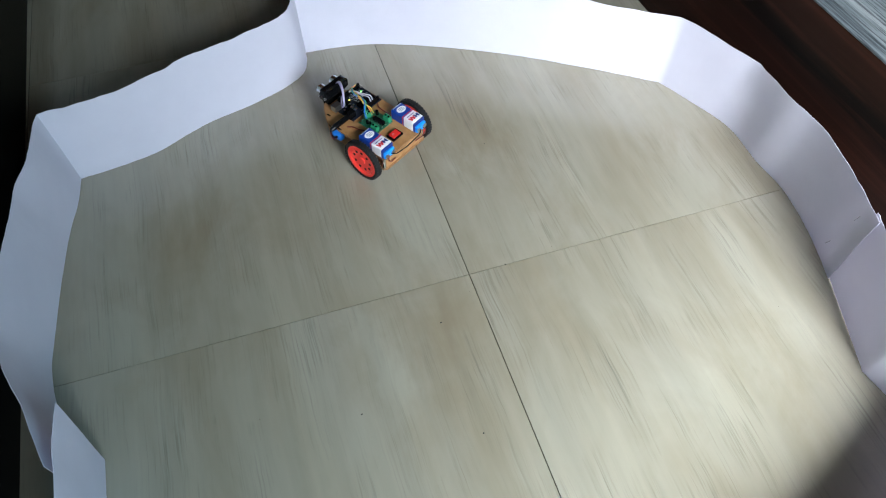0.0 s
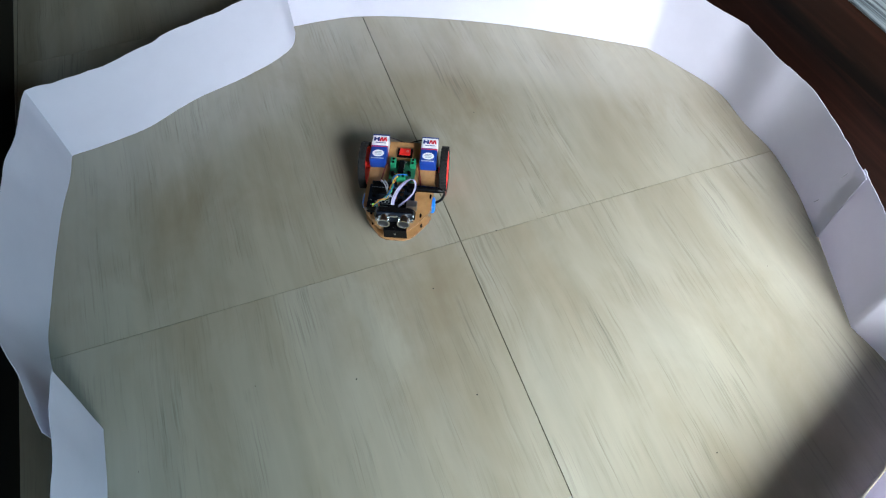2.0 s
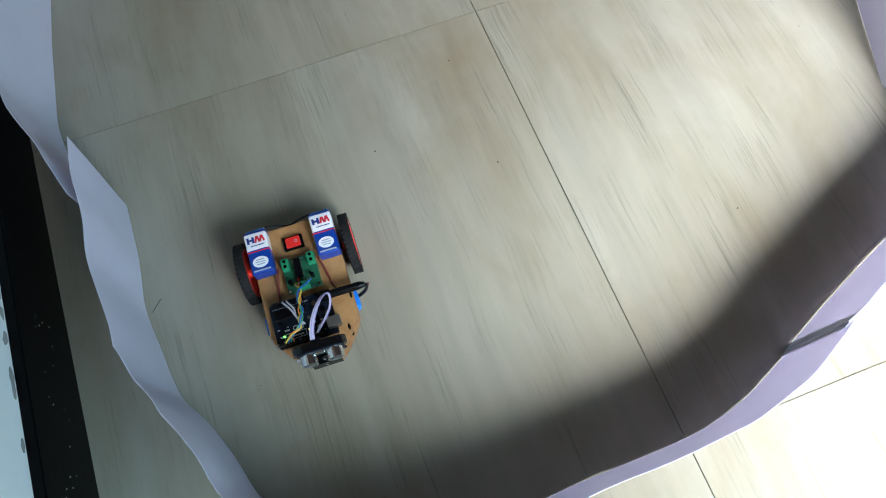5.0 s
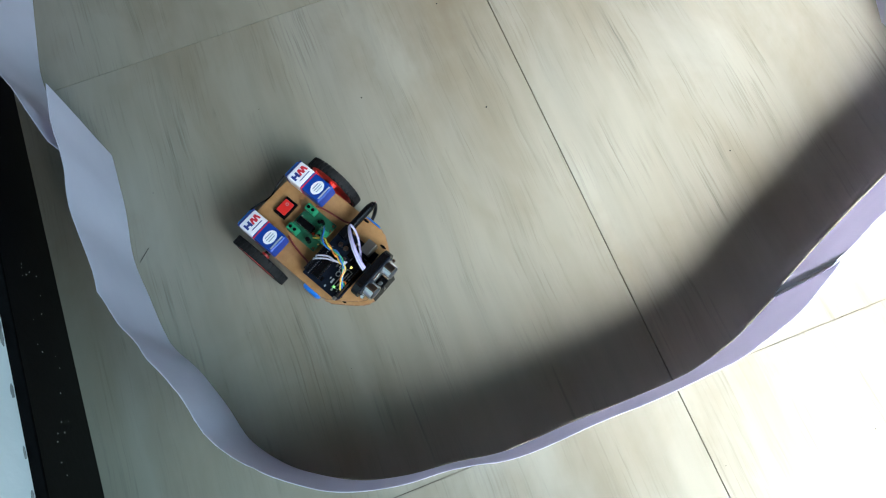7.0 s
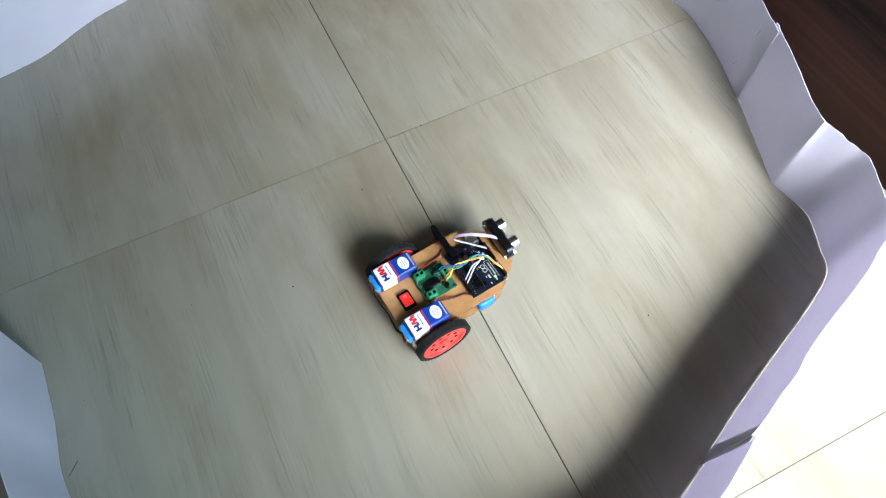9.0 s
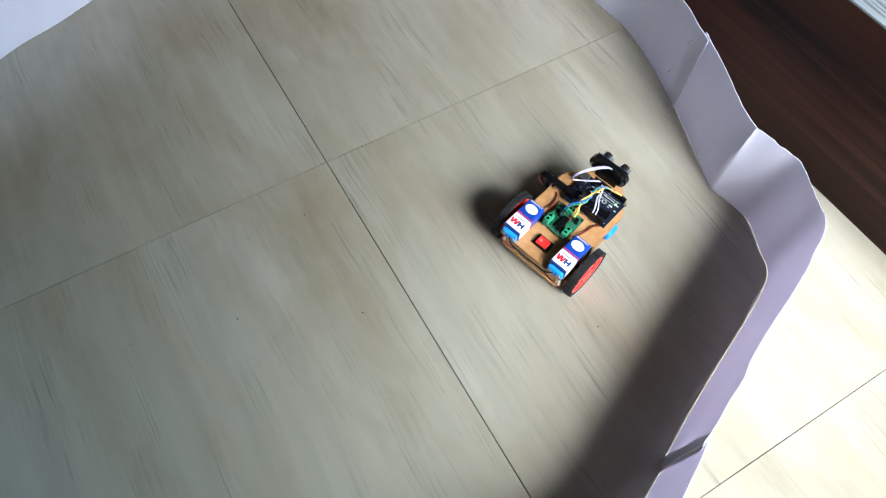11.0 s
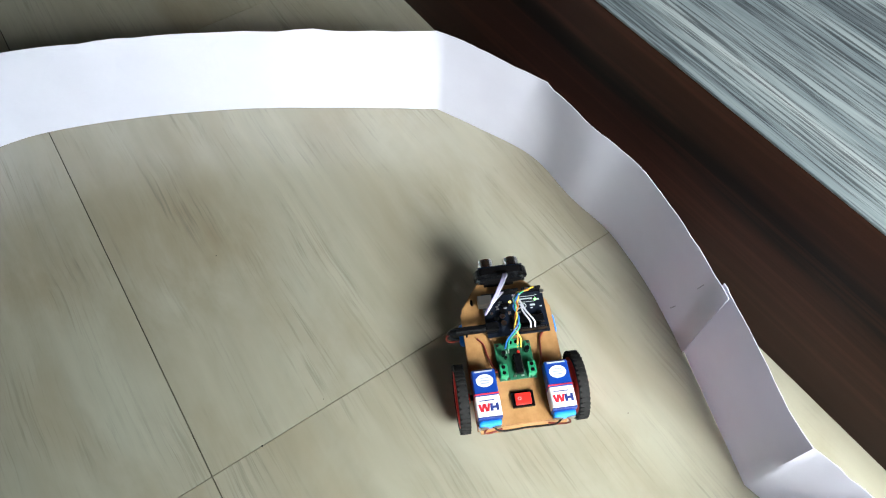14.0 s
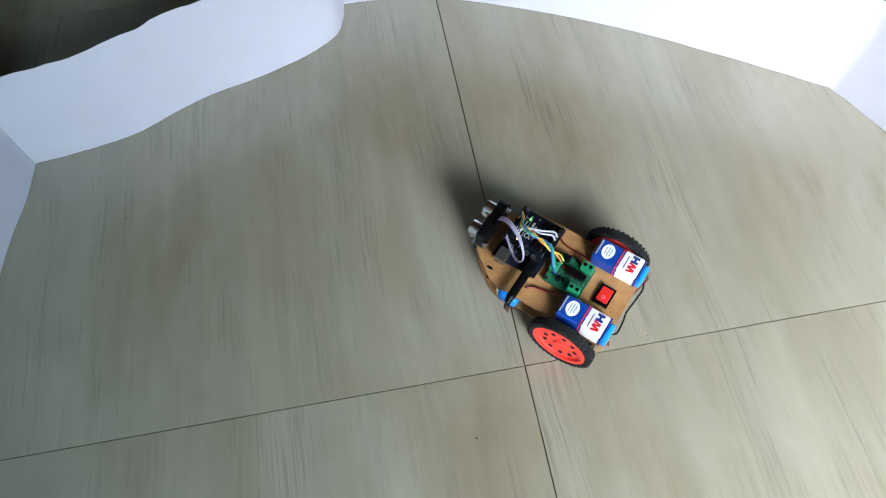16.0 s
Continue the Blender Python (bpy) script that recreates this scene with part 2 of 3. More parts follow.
def part(name, bm, material, parent, label="", smooth=False):
    ob = new(name, mesh_of(name, bm, material, smooth))
    ob.parent = parent
    if label:
        ob["label"] = label
    return ob


def box(bm, c, s, bevel=0.0, turn=0.0, seg=2):
    g = bmesh.ops.create_cube(bm, size=1.0, matrix=Matrix.Translation(c) @ Matrix.Rotation(turn, 4, "Z") @ Matrix.Diagonal((*s, 1)))
    if bevel:
        edges = list({e for v in g["verts"] for e in v.link_edges})
        bmesh.ops.bevel(bm, geom=edges, offset=bevel, segments=seg, profile=0.5, affect="EDGES")
    return bm


def cyl(bm, a, b, r, seg=20, r2=None):
    a, b = Vector(a), Vector(b)
    d = b - a
    m = Matrix.Translation((a + b) / 2) @ d.to_track_quat("Z", "Y").to_matrix().to_4x4()
    bmesh.ops.create_cone(bm, cap_ends=True, segments=seg, radius1=r, radius2=r if r2 is None else r2, depth=d.length, matrix=m)
    return bm


def lathe(bm, profile, seg=48):
    """Turn a closed profile of (radius, y) about the y axis."""
    rings = []
    for i in range(seg):
        a = 2 * math.pi * i / seg
        rings.append([bm.verts.new((r * math.cos(a), y, r * math.sin(a))) for r, y in profile])
    n = len(profile)
    for i in range(seg):
        p, q = rings[i], rings[(i + 1) % seg]
        for k in range(n):
            bm.faces.new((p[k], p[(k + 1) % n], q[(k + 1) % n], q[k]))
    return bm


def prism(bm, outline, z0, z1):
    lo = [bm.verts.new((x, y, z0)) for x, y in outline]
    hi = [bm.verts.new((x, y, z1)) for x, y in outline]
    bm.faces.new(lo[::-1])
    bm.faces.new(hi)
    for i in range(len(lo)):
        j = (i + 1) % len(lo)
        bm.faces.new((lo[i], lo[j], hi[j], hi[i]))
    return bm


def spline(pts, steps=8):
    """Smooth curve through points of any dimension."""
    p = [np.array(q, float) for q in pts]
    p = [2 * p[0] - p[1]] + p + [2 * p[-1] - p[-2]]
    out = []
    for i in range(1, len(p) - 2):
        for k in range(steps):
            t = k / steps
            out.append(0.5 * (2 * p[i] + (p[i + 1] - p[i - 1]) * t + (2 * p[i - 1] - 5 * p[i] + 4 * p[i + 1] - p[i + 2]) * t * t
                              + (3 * p[i] - p[i - 1] - 3 * p[i + 1] + p[i + 2]) * t ** 3))
    return out + [p[-2]]


def tube(bm, pts, r, seg=8, steps=8):
    path = [Vector(q) for q in spline(pts, steps)]
    rings, up = [], Vector((0.13, 0.31, 0.94))
    for i, q in enumerate(path):
        d = (path[min(i + 1, len(path) - 1)] - path[max(i - 1, 0)]).normalized()
        s = d.cross(up).normalized()
        up = s.cross(d).normalized()
        rings.append([bm.verts.new(q + r * (math.cos(a) * s + math.sin(a) * up)) for a in (2 * math.pi * k / seg for k in range(seg))])
    for p, q in zip(rings, rings[1:]):
        for k in range(seg):
            bm.faces.new((p[k], p[(k + 1) % seg], q[(k + 1) % seg], q[k]))
    bm.faces.new(rings[0][::-1])
    bm.faces.new(rings[-1])
    return bm


def setting(name, bm, material, label, category):
    return tagged(new(name, mesh_of(name, bm, material)), label, category, kind="structure")


# ---- room ----
T = 0.5485
XW = -0.546
Y0, Y1, X1, ZC = -1.55, 4.6, 4.4, 3.0

bm = bmesh.new()
box(bm, ((XW + X1) / 2, (Y0 + Y1) / 2, -0.06), (X1 - XW + 0.4, Y1 - Y0 + 0.4, 0.1))
floor = setting("floor", bm, GROUT, "cream tiled floor with thin dark joints", "floor")

bm = bmesh.new()
box(bm, (XW - 0.1, (Y0 + Y1) / 2, 0.35), (0.2, Y1 - Y0 + 0.4, 0.7))
wall_west = setting("wall_west", bm, WALL, "off-white plastered wall with chipped paint", "wall")
# upper wall, out of view: added in brown to cut the fill light
bm = bmesh.new()
box(bm, (XW - 0.1, (Y0 + Y1) / 2, (ZC + 0.7) / 2), (0.2, Y1 - Y0 + 0.4, ZC - 0.7))
wall_upper = setting("wall_west_upper", bm, WALL_BOUNCE, "unseen wall, brown to dim and warm the bounce light", "wall")
bm = bmesh.new()
box(bm, ((XW + X1) / 2, Y1 + 0.1, ZC / 2), (X1 - XW, 0.2, ZC))
setting("wall_north", bm, WALL_BOUNCE, "unseen wall, brown to dim and warm the bounce light", "wall")
bm = bmesh.new()
box(bm, (X1 + 0.1, (Y0 + Y1) / 2, ZC / 2), (0.2, Y1 - Y0 + 0.4, ZC))
setting("wall_east", bm, WALL_BOUNCE, "unseen wall, brown to dim and warm the bounce light", "wall")
wx0, wx1 = WIN_C.x - WIN_W / 2, WIN_C.x + WIN_W / 2
wz0, wz1 = WIN_C.z - WIN_H / 2, WIN_C.z + WIN_H / 2
bm = bmesh.new()
for a, b, c, d in ((XW, wx0, 0, ZC), (wx1, X1, 0, ZC), (wx0, wx1, 0, wz0), (wx0, wx1, wz1, ZC)):
    box(bm, ((a + b) / 2, Y0 - 0.1, (c + d) / 2), (b - a, 0.2, d - c))
setting("wall_south", bm, WALL_BOUNCE, "unseen brown wall with an assumed window opening", "wall")
bm = bmesh.new()
box(bm, ((XW + X1) / 2, (Y0 + Y1) / 2, ZC + 0.06), (X1 - XW + 0.4, Y1 - Y0 + 0.4, 0.12))
setting("ceiling", bm, WALL_BOUNCE, "unseen ceiling, brown to warm the bounce light", "ceiling")

# black granite skirting along the west wall
bm = bmesh.new()
for i in range(3):
    y = Y0 + 1.2 + 2.4 * i
    box(bm, (XW + 0.004, y, 0.0445), (0.012, 2.398, 0.089), 0.0012)
setting("baseboard", bm, GRANITE, "black polished granite skirting with dust specks", "skirting")

bm = bmesh.new()
rng = random.Random(5)
for k in range(26):
    c = (XW + 0.0101, rng.uniform(-0.47, -0.22), rng.uniform(0.03, 0.062))
    bmesh.ops.create_icosphere(bm, subdivisions=1, radius=rng.uniform(0.0004, 0.0010), matrix=Matrix.Translation(c) @ Matrix.Diagonal((0.3, 1, 1, 1)))
specks = part("paint_specks", bm, WALL, bpy.data.objects["baseboard"], "tiny splashes of white paint")
specks["kind"] = "stuff"

# the west wall stands a little out of square with the tiles
SKEW = pose(XW - 0.0085, 0, 0, 0, 0, 0.83) @ pose(-XW, 0, 0)
wall_west.matrix_world = wall_upper.matrix_world = bpy.data.objects["baseboard"].matrix_world = SKEW

# chipped paint along the skirting's upper edge
rng = random.Random(7)
bm = bmesh.new()
y = -1.3
while y < 0.1:
    w, h = rng.uniform(0.003, 0.012), rng.uniform(0.001, 0.0045)
    n = 7
    pts = []
    for k in range(n):
        a = 2 * math.pi * k / n
        pts.append((y + w * math.cos(a) * rng.uniform(0.6, 1.1), 0.091 + h + h * math.sin(a) * rng.uniform(0.5, 1.2)))
    lo = [bm.verts.new((XW - 0.001, p, q)) for p, q in pts]
    hi = [bm.verts.new((XW + 0.0008, p, q)) for p, q in pts]
    bm.faces.new(hi)
    for k in range(n):
        bm.faces.new((lo[k], lo[(k + 1) % n], hi[(k + 1) % n], hi[k]))
    y += rng.uniform(0.012, 0.06)
chips = part("paint_chips", bm, CHIP, wall_west, "bare grey plaster where paint flaked off")
chips["kind"] = "stuff"


# ---- low bed platform ----
def bed_platform():
    root = tagged(new("bed_platform"), "low dark wooden platform with grey striped laminate top", "bed platform")
    root.matrix_world = pose(0.5, 0, 0, 0, 0, 2.4)
    h, y0, y1, w = 0.222, -1.4, 2.2, 1.25
    bm = bmesh.new()
    box(bm, (0.009, (y0 + y1) / 2, (h - 0.003) / 2), (0.018, y1 - y0, h - 0.003), 0.0008)
    part("front_panel", bm, BED_WOOD, root, "dark brown wood-grain front panel")
    bm = bmesh.new()
    box(bm, (w / 2, y0 - 0.009, (h - 0.003) / 2), (w, 0.018, h - 0.003), 0.0008)
    part("end_panel", bm, BED_WOOD, root, "dark brown wood-grain end panel")
    bm = bmesh.new()
    box(bm, (w / 2 + 0.011, (y0 + y1) / 2, h - 0.009), (w - 0.018, y1 - y0, 0.018), 0.0005)
    part("top_board", bm, LAMINATE, root, "grey and white striped laminate board")
    bm = bmesh.new()
    box(bm, (0.0098, (y0 + y1) / 2, h - 0.0014), (0.0195, y1 - y0, 0.0028), 0.0006)
    part("edge_band", bm, LAMINATE, root, "thin pale laminate edge")
    return root


bed_platform()


# ---- paper barrier ----
def sheet(root, pts, height, leans, label, sharp=(), name="paper_sheet", material=None, tail=0.0, gap=0.0):
    """A standing strip of paper along a plan curve; leans: how far the top tips outwards, from end to end."""
    runs, cut = [], 0
    for s in list(sharp) + [len(pts) - 1]:
        runs.append(pts[cut:s + 1])
        cut = s
    line = []
    for r in runs:
        c = spline(r, 6) if len(r) > 1 else []
        line += [Vector((q[0], q[1])) for q in (c if not line else c[1:])]
    bm = bmesh.new()
    rows = []
    n, rnd = len(line), random.Random(len(pts))
    lift = [0.0]
    for i in range(n):
        lift.append(0.6 * lift[-1] + rnd.uniform(-0.0012, 0.0012))
    run = [0.0]
    for p, q in zip(line, line[1:]):
        run.append(run[-1] + (q - p).length)
    folds = [(rnd.uniform(0, run[-1]), rnd.uniform(-0.6, 0.6), rnd.uniform(-0.0024, 0.0024), rnd.uniform(0.012, 0.035)) for k in range(int(run[-1] / 0.06) + 1)]
    for i, p in enumerate(line):
        d = (line[min(i + 1, n - 1)] - line[max(i - 1, 0)]).normalized()
        out = Vector((-d.y, d.x))
        lean = float(np.interp(i / (n - 1), np.linspace(0, 1, len(leans)), leans))
        col = []
        for k in range(5):
            f = k / 4
            wob = 0.0035 * noise.noise(Vector((p.x * 13, p.y * 13, f * 1.5)))
            fold = sum(a * max(0.0, 1 - abs(run[i] - c - sl * height * f) / w) for c, sl, a, w in folds)
            q = p + out * (lean * f ** 1.3 + wob * f + fold * f) + d * (tail * f * max(0.0, 1 - (n - 1 - i) / 12))
            col.append(bm.verts.new((q.x, q.y, max(0.0004, abs(lift[i]) * 0.6 + gap) * (1 - f) + (height + lift[i]) * f)))
        rows.append(col)
    for a, b in zip(rows, rows[1:]):
        for k in range(4):
            bm.faces.new((a[k], b[k], b[k + 1], a[k + 1]))
    bm.normal_update()
    bmesh.ops.solidify(bm, geom=bm.faces[:], thickness=0.0006)
    bmesh.ops.recalc_face_normals(bm, faces=bm.faces[:])
    return part(name, bm, material or PAPER, root, label, smooth=True)


barrier = tagged(new("paper_barrier"), "white paper strips taped into a closed standing fence", "paper fence")
H_P = 0.12
sheet(barrier, [(-0.466, -0.15), (-0.484, -0.089), (-0.503, -0.035), (-0.511, 0.02), (-0.507, 0.079), (-0.5, 0.148), (-0.49, 0.221), (-0.478, 0.276),
                (-0.473, 0.321), (-0.417, 0.329), (-0.363, 0.342), (-0.32, 0.364), (-0.279, 0.382), (-0.225, 0.397), (-0.168, 0.419), (-0.13, 0.444),
                (-0.117, 0.472), (-0.114, 0.496), (-0.058, 0.493), (0.0, 0.483), (0.1, 0.444), (0.206, 0.39), (0.3, 0.33), (0.411, 0.254),
                (0.437, 0.199), (0.464, 0.131), (0.465, 0.059), (0.471, 0.0), (0.461, -0.074), (0.44, -0.148)],
      H_P, (-0.004, 0.004, 0.008, 0.007, 0.006, 0.006, 0.006, 0.005, 0.003, 0.003, 0.003, 0.002), "long white paper strip folded at three corners", (8, 17, 23))
sheet(barrier, [(0.4464, -0.1343), (0.4408, -0.1487), (0.4195, -0.209), (0.397, -0.272), (0.403, -0.301), (0.406, -0.33), (0.391, -0.368), (0.378, -0.396), (0.34, -0.418),
                (0.285, -0.44), (0.2, -0.474), (0.13, -0.505)],
      H_P, (0.003, 0.009, 0.005, 0.003), "creased white paper strip bent at a corner", (3,), gap=0.0012)
sheet(barrier, [(0.134, -0.506), (0.075, -0.53), (0.031, -0.541), (0.0, -0.5445), (-0.05, -0.5455), (-0.11, -0.5455), (-0.172, -0.547), (-0.224, -0.539),
                (-0.267, -0.534), (-0.309, -0.523), (-0.347, -0.502), (-0.373, -0.481), (-0.396, -0.45), (-0.408, -0.412), (-0.425, -0.369),
                (-0.445, -0.332), (-0.454, -0.277), (-0.46, -0.229), (-0.456, -0.176), (-0.456, -0.106)],
      H_P, (0.003, 0.007, 0.006, 0.002, -0.001, -0.002), "white paper strip curving along the window side", tail=0.018, gap=0.0006)


# grey tape over the joint of two sheets
tape = sheet(barrier, [(0.143, -0.5), (0.135, -0.5035), (0.125, -0.508)], 0.1195, (0.002, 0.002), "strip of greyish tape", name="tape", material=TAPE)

# pencil strokes on the east sheet
for x, y, z, tl in ((0.4492, -0.122, 0.092, 12), (0.4511, -0.1113, 0.029, 20)):
    bm = bmesh.new()
    box(bm, (0, 0, 0), (0.0008, 0.0009, 0.011))
    bmesh.ops.transform(bm, matrix=pose(x, y, z, tl, 0, 18), verts=bm.verts[:])
    part("pencil_mark", bm, PENCIL, barrier, "short pencil stroke")

# specks of dirt on the floor
bm = bmesh.new()
rnd = random.Random(11)
spots = [(0.05, 0.0), (-0.178, -0.141), (-0.054, -0.204), (0.166, -0.35)] + [(rnd.uniform(-0.45, 0.42), rnd.uniform(-0.7, 0.45)) for k in range(14)]
for k, (x, y) in enumerate(spots):
    r = 0.0009 if k < 4 else rnd.uniform(0.0003, 0.0007)
    bmesh.ops.create_icosphere(bm, subdivisions=1, radius=r, matrix=Matrix.Translation((x, y, 0.0003)) @ Matrix.Diagonal((rnd.uniform(0.7, 1.6), rnd.uniform(0.7, 1.3), 0.4, 1)))
tube(bm, [(-0.455, -0.238, 0.0005), (-0.448, -0.231, 0.0006), (-0.443, -0.226, 0.0005)], 0.0003, 5, 3)
tagged(new("dirt_specks", mesh_of("dirt_specks", bm, W_BLACK)), "small dark dirt specks lying on the tiles", "dirt", kind="stuff")


# ---- robot car ----
def shifted(outline, d):
    c = Vector((sum(p[0] for p in outline), sum(p[1] for p in outline))) / len(outline)
    return [(p[0] + d * (1 if p[0] > c.x else -1), p[1] + d * (1 if p[1] > c.y else -1)) for p in outline]


def wire(name, root, pts, r, material, label):
    return part(name, tube(bmesh.new(), pts, r), material, root, label, smooth=True)


def wheel(root, side):
    hub = bmesh.new()
    cyl(hub, (0, -0.002 * side, 0), (0, -0.0085 * side, 0), 0.0045, 16)
    w = part("wheel", hub, RED, root, "red plastic wheel with black rubber tyre")
    y0, y1 = -0.005, 0.005
    bm = bmesh.new()
    lathe(bm, [(0.0265, y0 + 0.001), (0.0305, y0), (0.0325, y0 + 0.0022), (0.0327, 0), (0.0325, y1 - 0.0022), (0.0305, y1), (0.0265, y1 - 0.001)], 64)
    for k in range(40):
        a = 2 * math.pi * k / 40
        for t in (-1, 1):
            m = Matrix.Rotation(-a, 4, "Y") @ Matrix.Translation((0.0323, t * 0.0024, 0)) @ Matrix.Rotation(t * 0.3, 4, "X") @ Matrix.Diagonal((0.0013, 0.0044, 0.0027, 1))
            bmesh.ops.create_cube(bm, size=1.0, matrix=m)
    part("tyre", bm, RUBBER, w, "black ribbed rubber tyre")
    # rim: dish, uncut; dark discs paint the shade of its ring of holes
    bm = bmesh.new()
    lathe(bm, [(0.0235, -0.0040), (0.027, -0.0043), (0.027, 0.0043), (0.0235, 0.0040)], 48)
    lathe(bm, [(0.004, 0.0012 * side), (0.012, 0.0016 * side), (0.0238, 0.0026 * side), (0.0238, -0.002 * side), (0.004, -0.002 * side)], 48)
    lathe(bm, [(0.0205, 0.0022 * side), (0.0215, 0.0034 * side), (0.0225, 0.0022 * side)], 48)
    cyl(bm, (0, -0.003 * side, 0), (0, 0.0034 * side, 0), 0.0052, 24)
    rim = part("rim", bm, RED, w, "red plastic rim with a ring of holes")
    for k in range(9):
        a = 2 * math.pi * (k + 0.3) / 9
        bm = bmesh.new()
        c = Vector((0.0158 * math.cos(a), 0, 0.0158 * math.sin(a)))
        cyl(bm, c + Vector((0, 0.0010 * side, 0)), c + Vector((0, 0.0024 * side, 0)), 0.0023, 12)
        part("rim_hole_shade", bm, RUBBER, rim)
    w.location = (0, 0.0560 * side, 0.0335)
    return w


def battery(root, y):
    """A block battery lying on its side, terminals to the rear."""
    z0, zt = 0.0482, 0.0657
    bm = bmesh.new()
    box(bm, (-0.0065, y, (z0 + zt) / 2), (0.0455, 0.0226, zt - z0), 0.0022, seg=3)
    b = part("battery", bm, BLUE, root, "blue and white block battery with a red logo")
    bm = bmesh.new()
    box(bm, (-0.0188, y, (z0 + zt) / 2 + 0.0001), (0.0205, 0.0229, zt - z0 + 0.0003), 0.0022, seg=3)
    part("label_panel", bm, WHITE, b, "white foil panel")
    bm = bmesh.new()
    box(bm, (-0.0079, y, (z0 + zt) / 2 + 0.0001), (0.0013, 0.0230, zt - z0 + 0.0004), 0.0003)
    part("red_stripe", bm, LOGO_RED, b)
    bm = bmesh.new()
    out = [(0.0045 + 0.0060 * math.cos(a), y + 0.0080 * math.sin(a)) for a in (2 * math.pi * k / 28 for k in range(28))]
    prism(bm, out, zt - 0.0005, zt + 0.00035)
    e = part("oval_badge", bm, WHITE, b, "white oval badge with small print")
    for dx in (-0.0025, 0.0, 0.0025):
        bm = bmesh.new()
        box(bm, (0.0045 + dx, y, zt + 0.0004), (0.0011, 0.010 - abs(dx) * 0.6, 0.0004))
        part("print_bar", bm, GREY_INK, e)
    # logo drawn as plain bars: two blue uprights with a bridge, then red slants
    def ink(cx, cy, sx, sy, turn, material):
        m = bmesh.new()
        box(m, (cx, cy, zt + 0.0004), (sx, sy, 0.0005), turn=turn)
        part("logo_bar", m, material, b)
    lx = -0.0208
    ink(lx, y - 0.0078, 0.0068, 0.0024, 0, LOGO_BLUE)
    ink(lx, y - 0.0026, 0.0068, 0.0024, 0, LOGO_BLUE)
    ink(lx, y - 0.0054, 0.0022, 0.0034, 0, LOGO_BLUE)
    for k, s in enumerate((1, -1, 1, -1)):
        ink(lx, y + 0.0004 + 0.0024 * k, 0.0072, 0.0021, -0.26 * s, LOGO_RED)
    ink(-0.0142, y + 0.001, 0.0008, 0.014, 0, LOGO_BLUE)
    ink(0.0135, y, 0.0014, 0.017, 0, GREY_INK)
    bm = bmesh.new()
    box(bm, (-0.0296, y, (z0 + zt) / 2), (0.0016, 0.0228, zt - z0 - 0.0002), 0.0006)
    part("end_rim", bm, LOGO_BLUE, b, "dark folded foil end")
    bm = bmesh.new()
    box(bm, (-0.0327, y, (z0 + zt) / 2 - 0.0030), (0.0058, 0.0208, 0.0122), 0.0026, seg=3)
    part("connector_cap", bm, CAP_BLUE, b, "light blue snap connector")
    bm = bmesh.new()
    for s in (-1, 1):
        cyl(bm, (-0.0352, y + s * 0.0064, 0.0540), (-0.0364, y + s * 0.0064, 0.0540), 0.0034, 16)
    part("terminal", bm, DULL_METAL, b, "metal snap terminals")
    return b


def chassis(root):
    top = [(-0.034, -0.045), (0.083, -0.045), (0.110, -0.026), (0.118, -0.016), (0.118, 0.016), (0.110, 0.026), (0.083, 0.045), (-0.034, 0.045)]
    for name, z, d, label in (("top_plate", 0.0465, 0.0, "brown laser-cut board deck"), ("lower_plate", 0.0235, -0.001, "brown laser-cut lower board")):
        bm = bmesh.new()
        prism(bm, shifted(top, d), z - 0.0014, z + 0.0014)
        bmesh.ops.bevel(bm, geom=[e for e in bm.edges if abs(e.verts[0].co.z - e.verts[1].co.z) > 0.001], offset=0.003, segments=3, affect="EDGES")
        p = part(name, bm, MDF, root, label)
        bm = bmesh.new()
        prism(bm, shifted(top, d + 0.0003), z - 0.0011, z + 0.0011)
        bmesh.ops.bevel(bm, geom=[e for e in bm.edges if abs(e.verts[0].co.z - e.verts[1].co.z) > 0.001], offset=0.003, segments=3, affect="EDGES")
        part("cut_edge", bm, MDF_EDGE, p, "dark laser-burnt edge")
        # boards stay uncut: black inlays paint the dark inside of the slots
        for x, y, r in ((0.0925, 0.0325, 0.0036), (0.0925, -0.0325, 0.0036)) + (((0.060, 0.0425, 0.0042),) if name == "top_plate" else ()):
            bm = bmesh.new()
            out = [(x + r * math.cos(a), y + 0.0014 * math.sin(a)) for a in (2 * math.pi * k / 16 for k in range(16))]
            prism(bm, out, z + 0.001, z + 0.0016)
            part("slot", bm, BLACK, p, "black inlay painting the shade inside a cut slot")
    for x, y in ((-0.028, 0.041), (-0.028, -0.041), (0.076, 0.041), (0.076, -0.041)):
        bm = bmesh.new()
        cyl(bm, (x, y, 0.0248), (x, y, 0.0452), 0.003, 12)
        part("spacer", bm, METAL, root, "metal spacer post")
    # rear strip added between the boards, standing in for the lit lower one
    bm = bmesh.new()
    box(bm, (-0.030, 0, 0.035), (0.003, 0.078, 0.0205), 0.0004)
    part("rear_panel", bm, MDF, root, "added brown strip standing in for the lit lower deck")
    bm = bmesh.new()
    cyl(bm, (0, -0.052, 0.0335), (0, 0.052, 0.0335), 0.003, 12)
    part("axle", bm, BLACK, root)
    bm = bmesh.new()
    bmesh.ops.create_uvsphere(bm, u_segments=16, v_segments=10, radius=0.011, matrix=Matrix.Translation((0.092, 0, 0.011)))
    part("caster_ball", bm, METAL, root, "small steel caster ball", smooth=True)
    for s in (-1, 1):
        bm = bmesh.new()
        box(bm, (0.064, 0.0435 * s, 0.035), (0.021, 0.011, 0.0145), 0.004, seg=3)
        p = part("side_battery", bm, SIDE_BLUE, root, "blue rounded battery end between the decks", smooth=True)
        bm = bmesh.new()
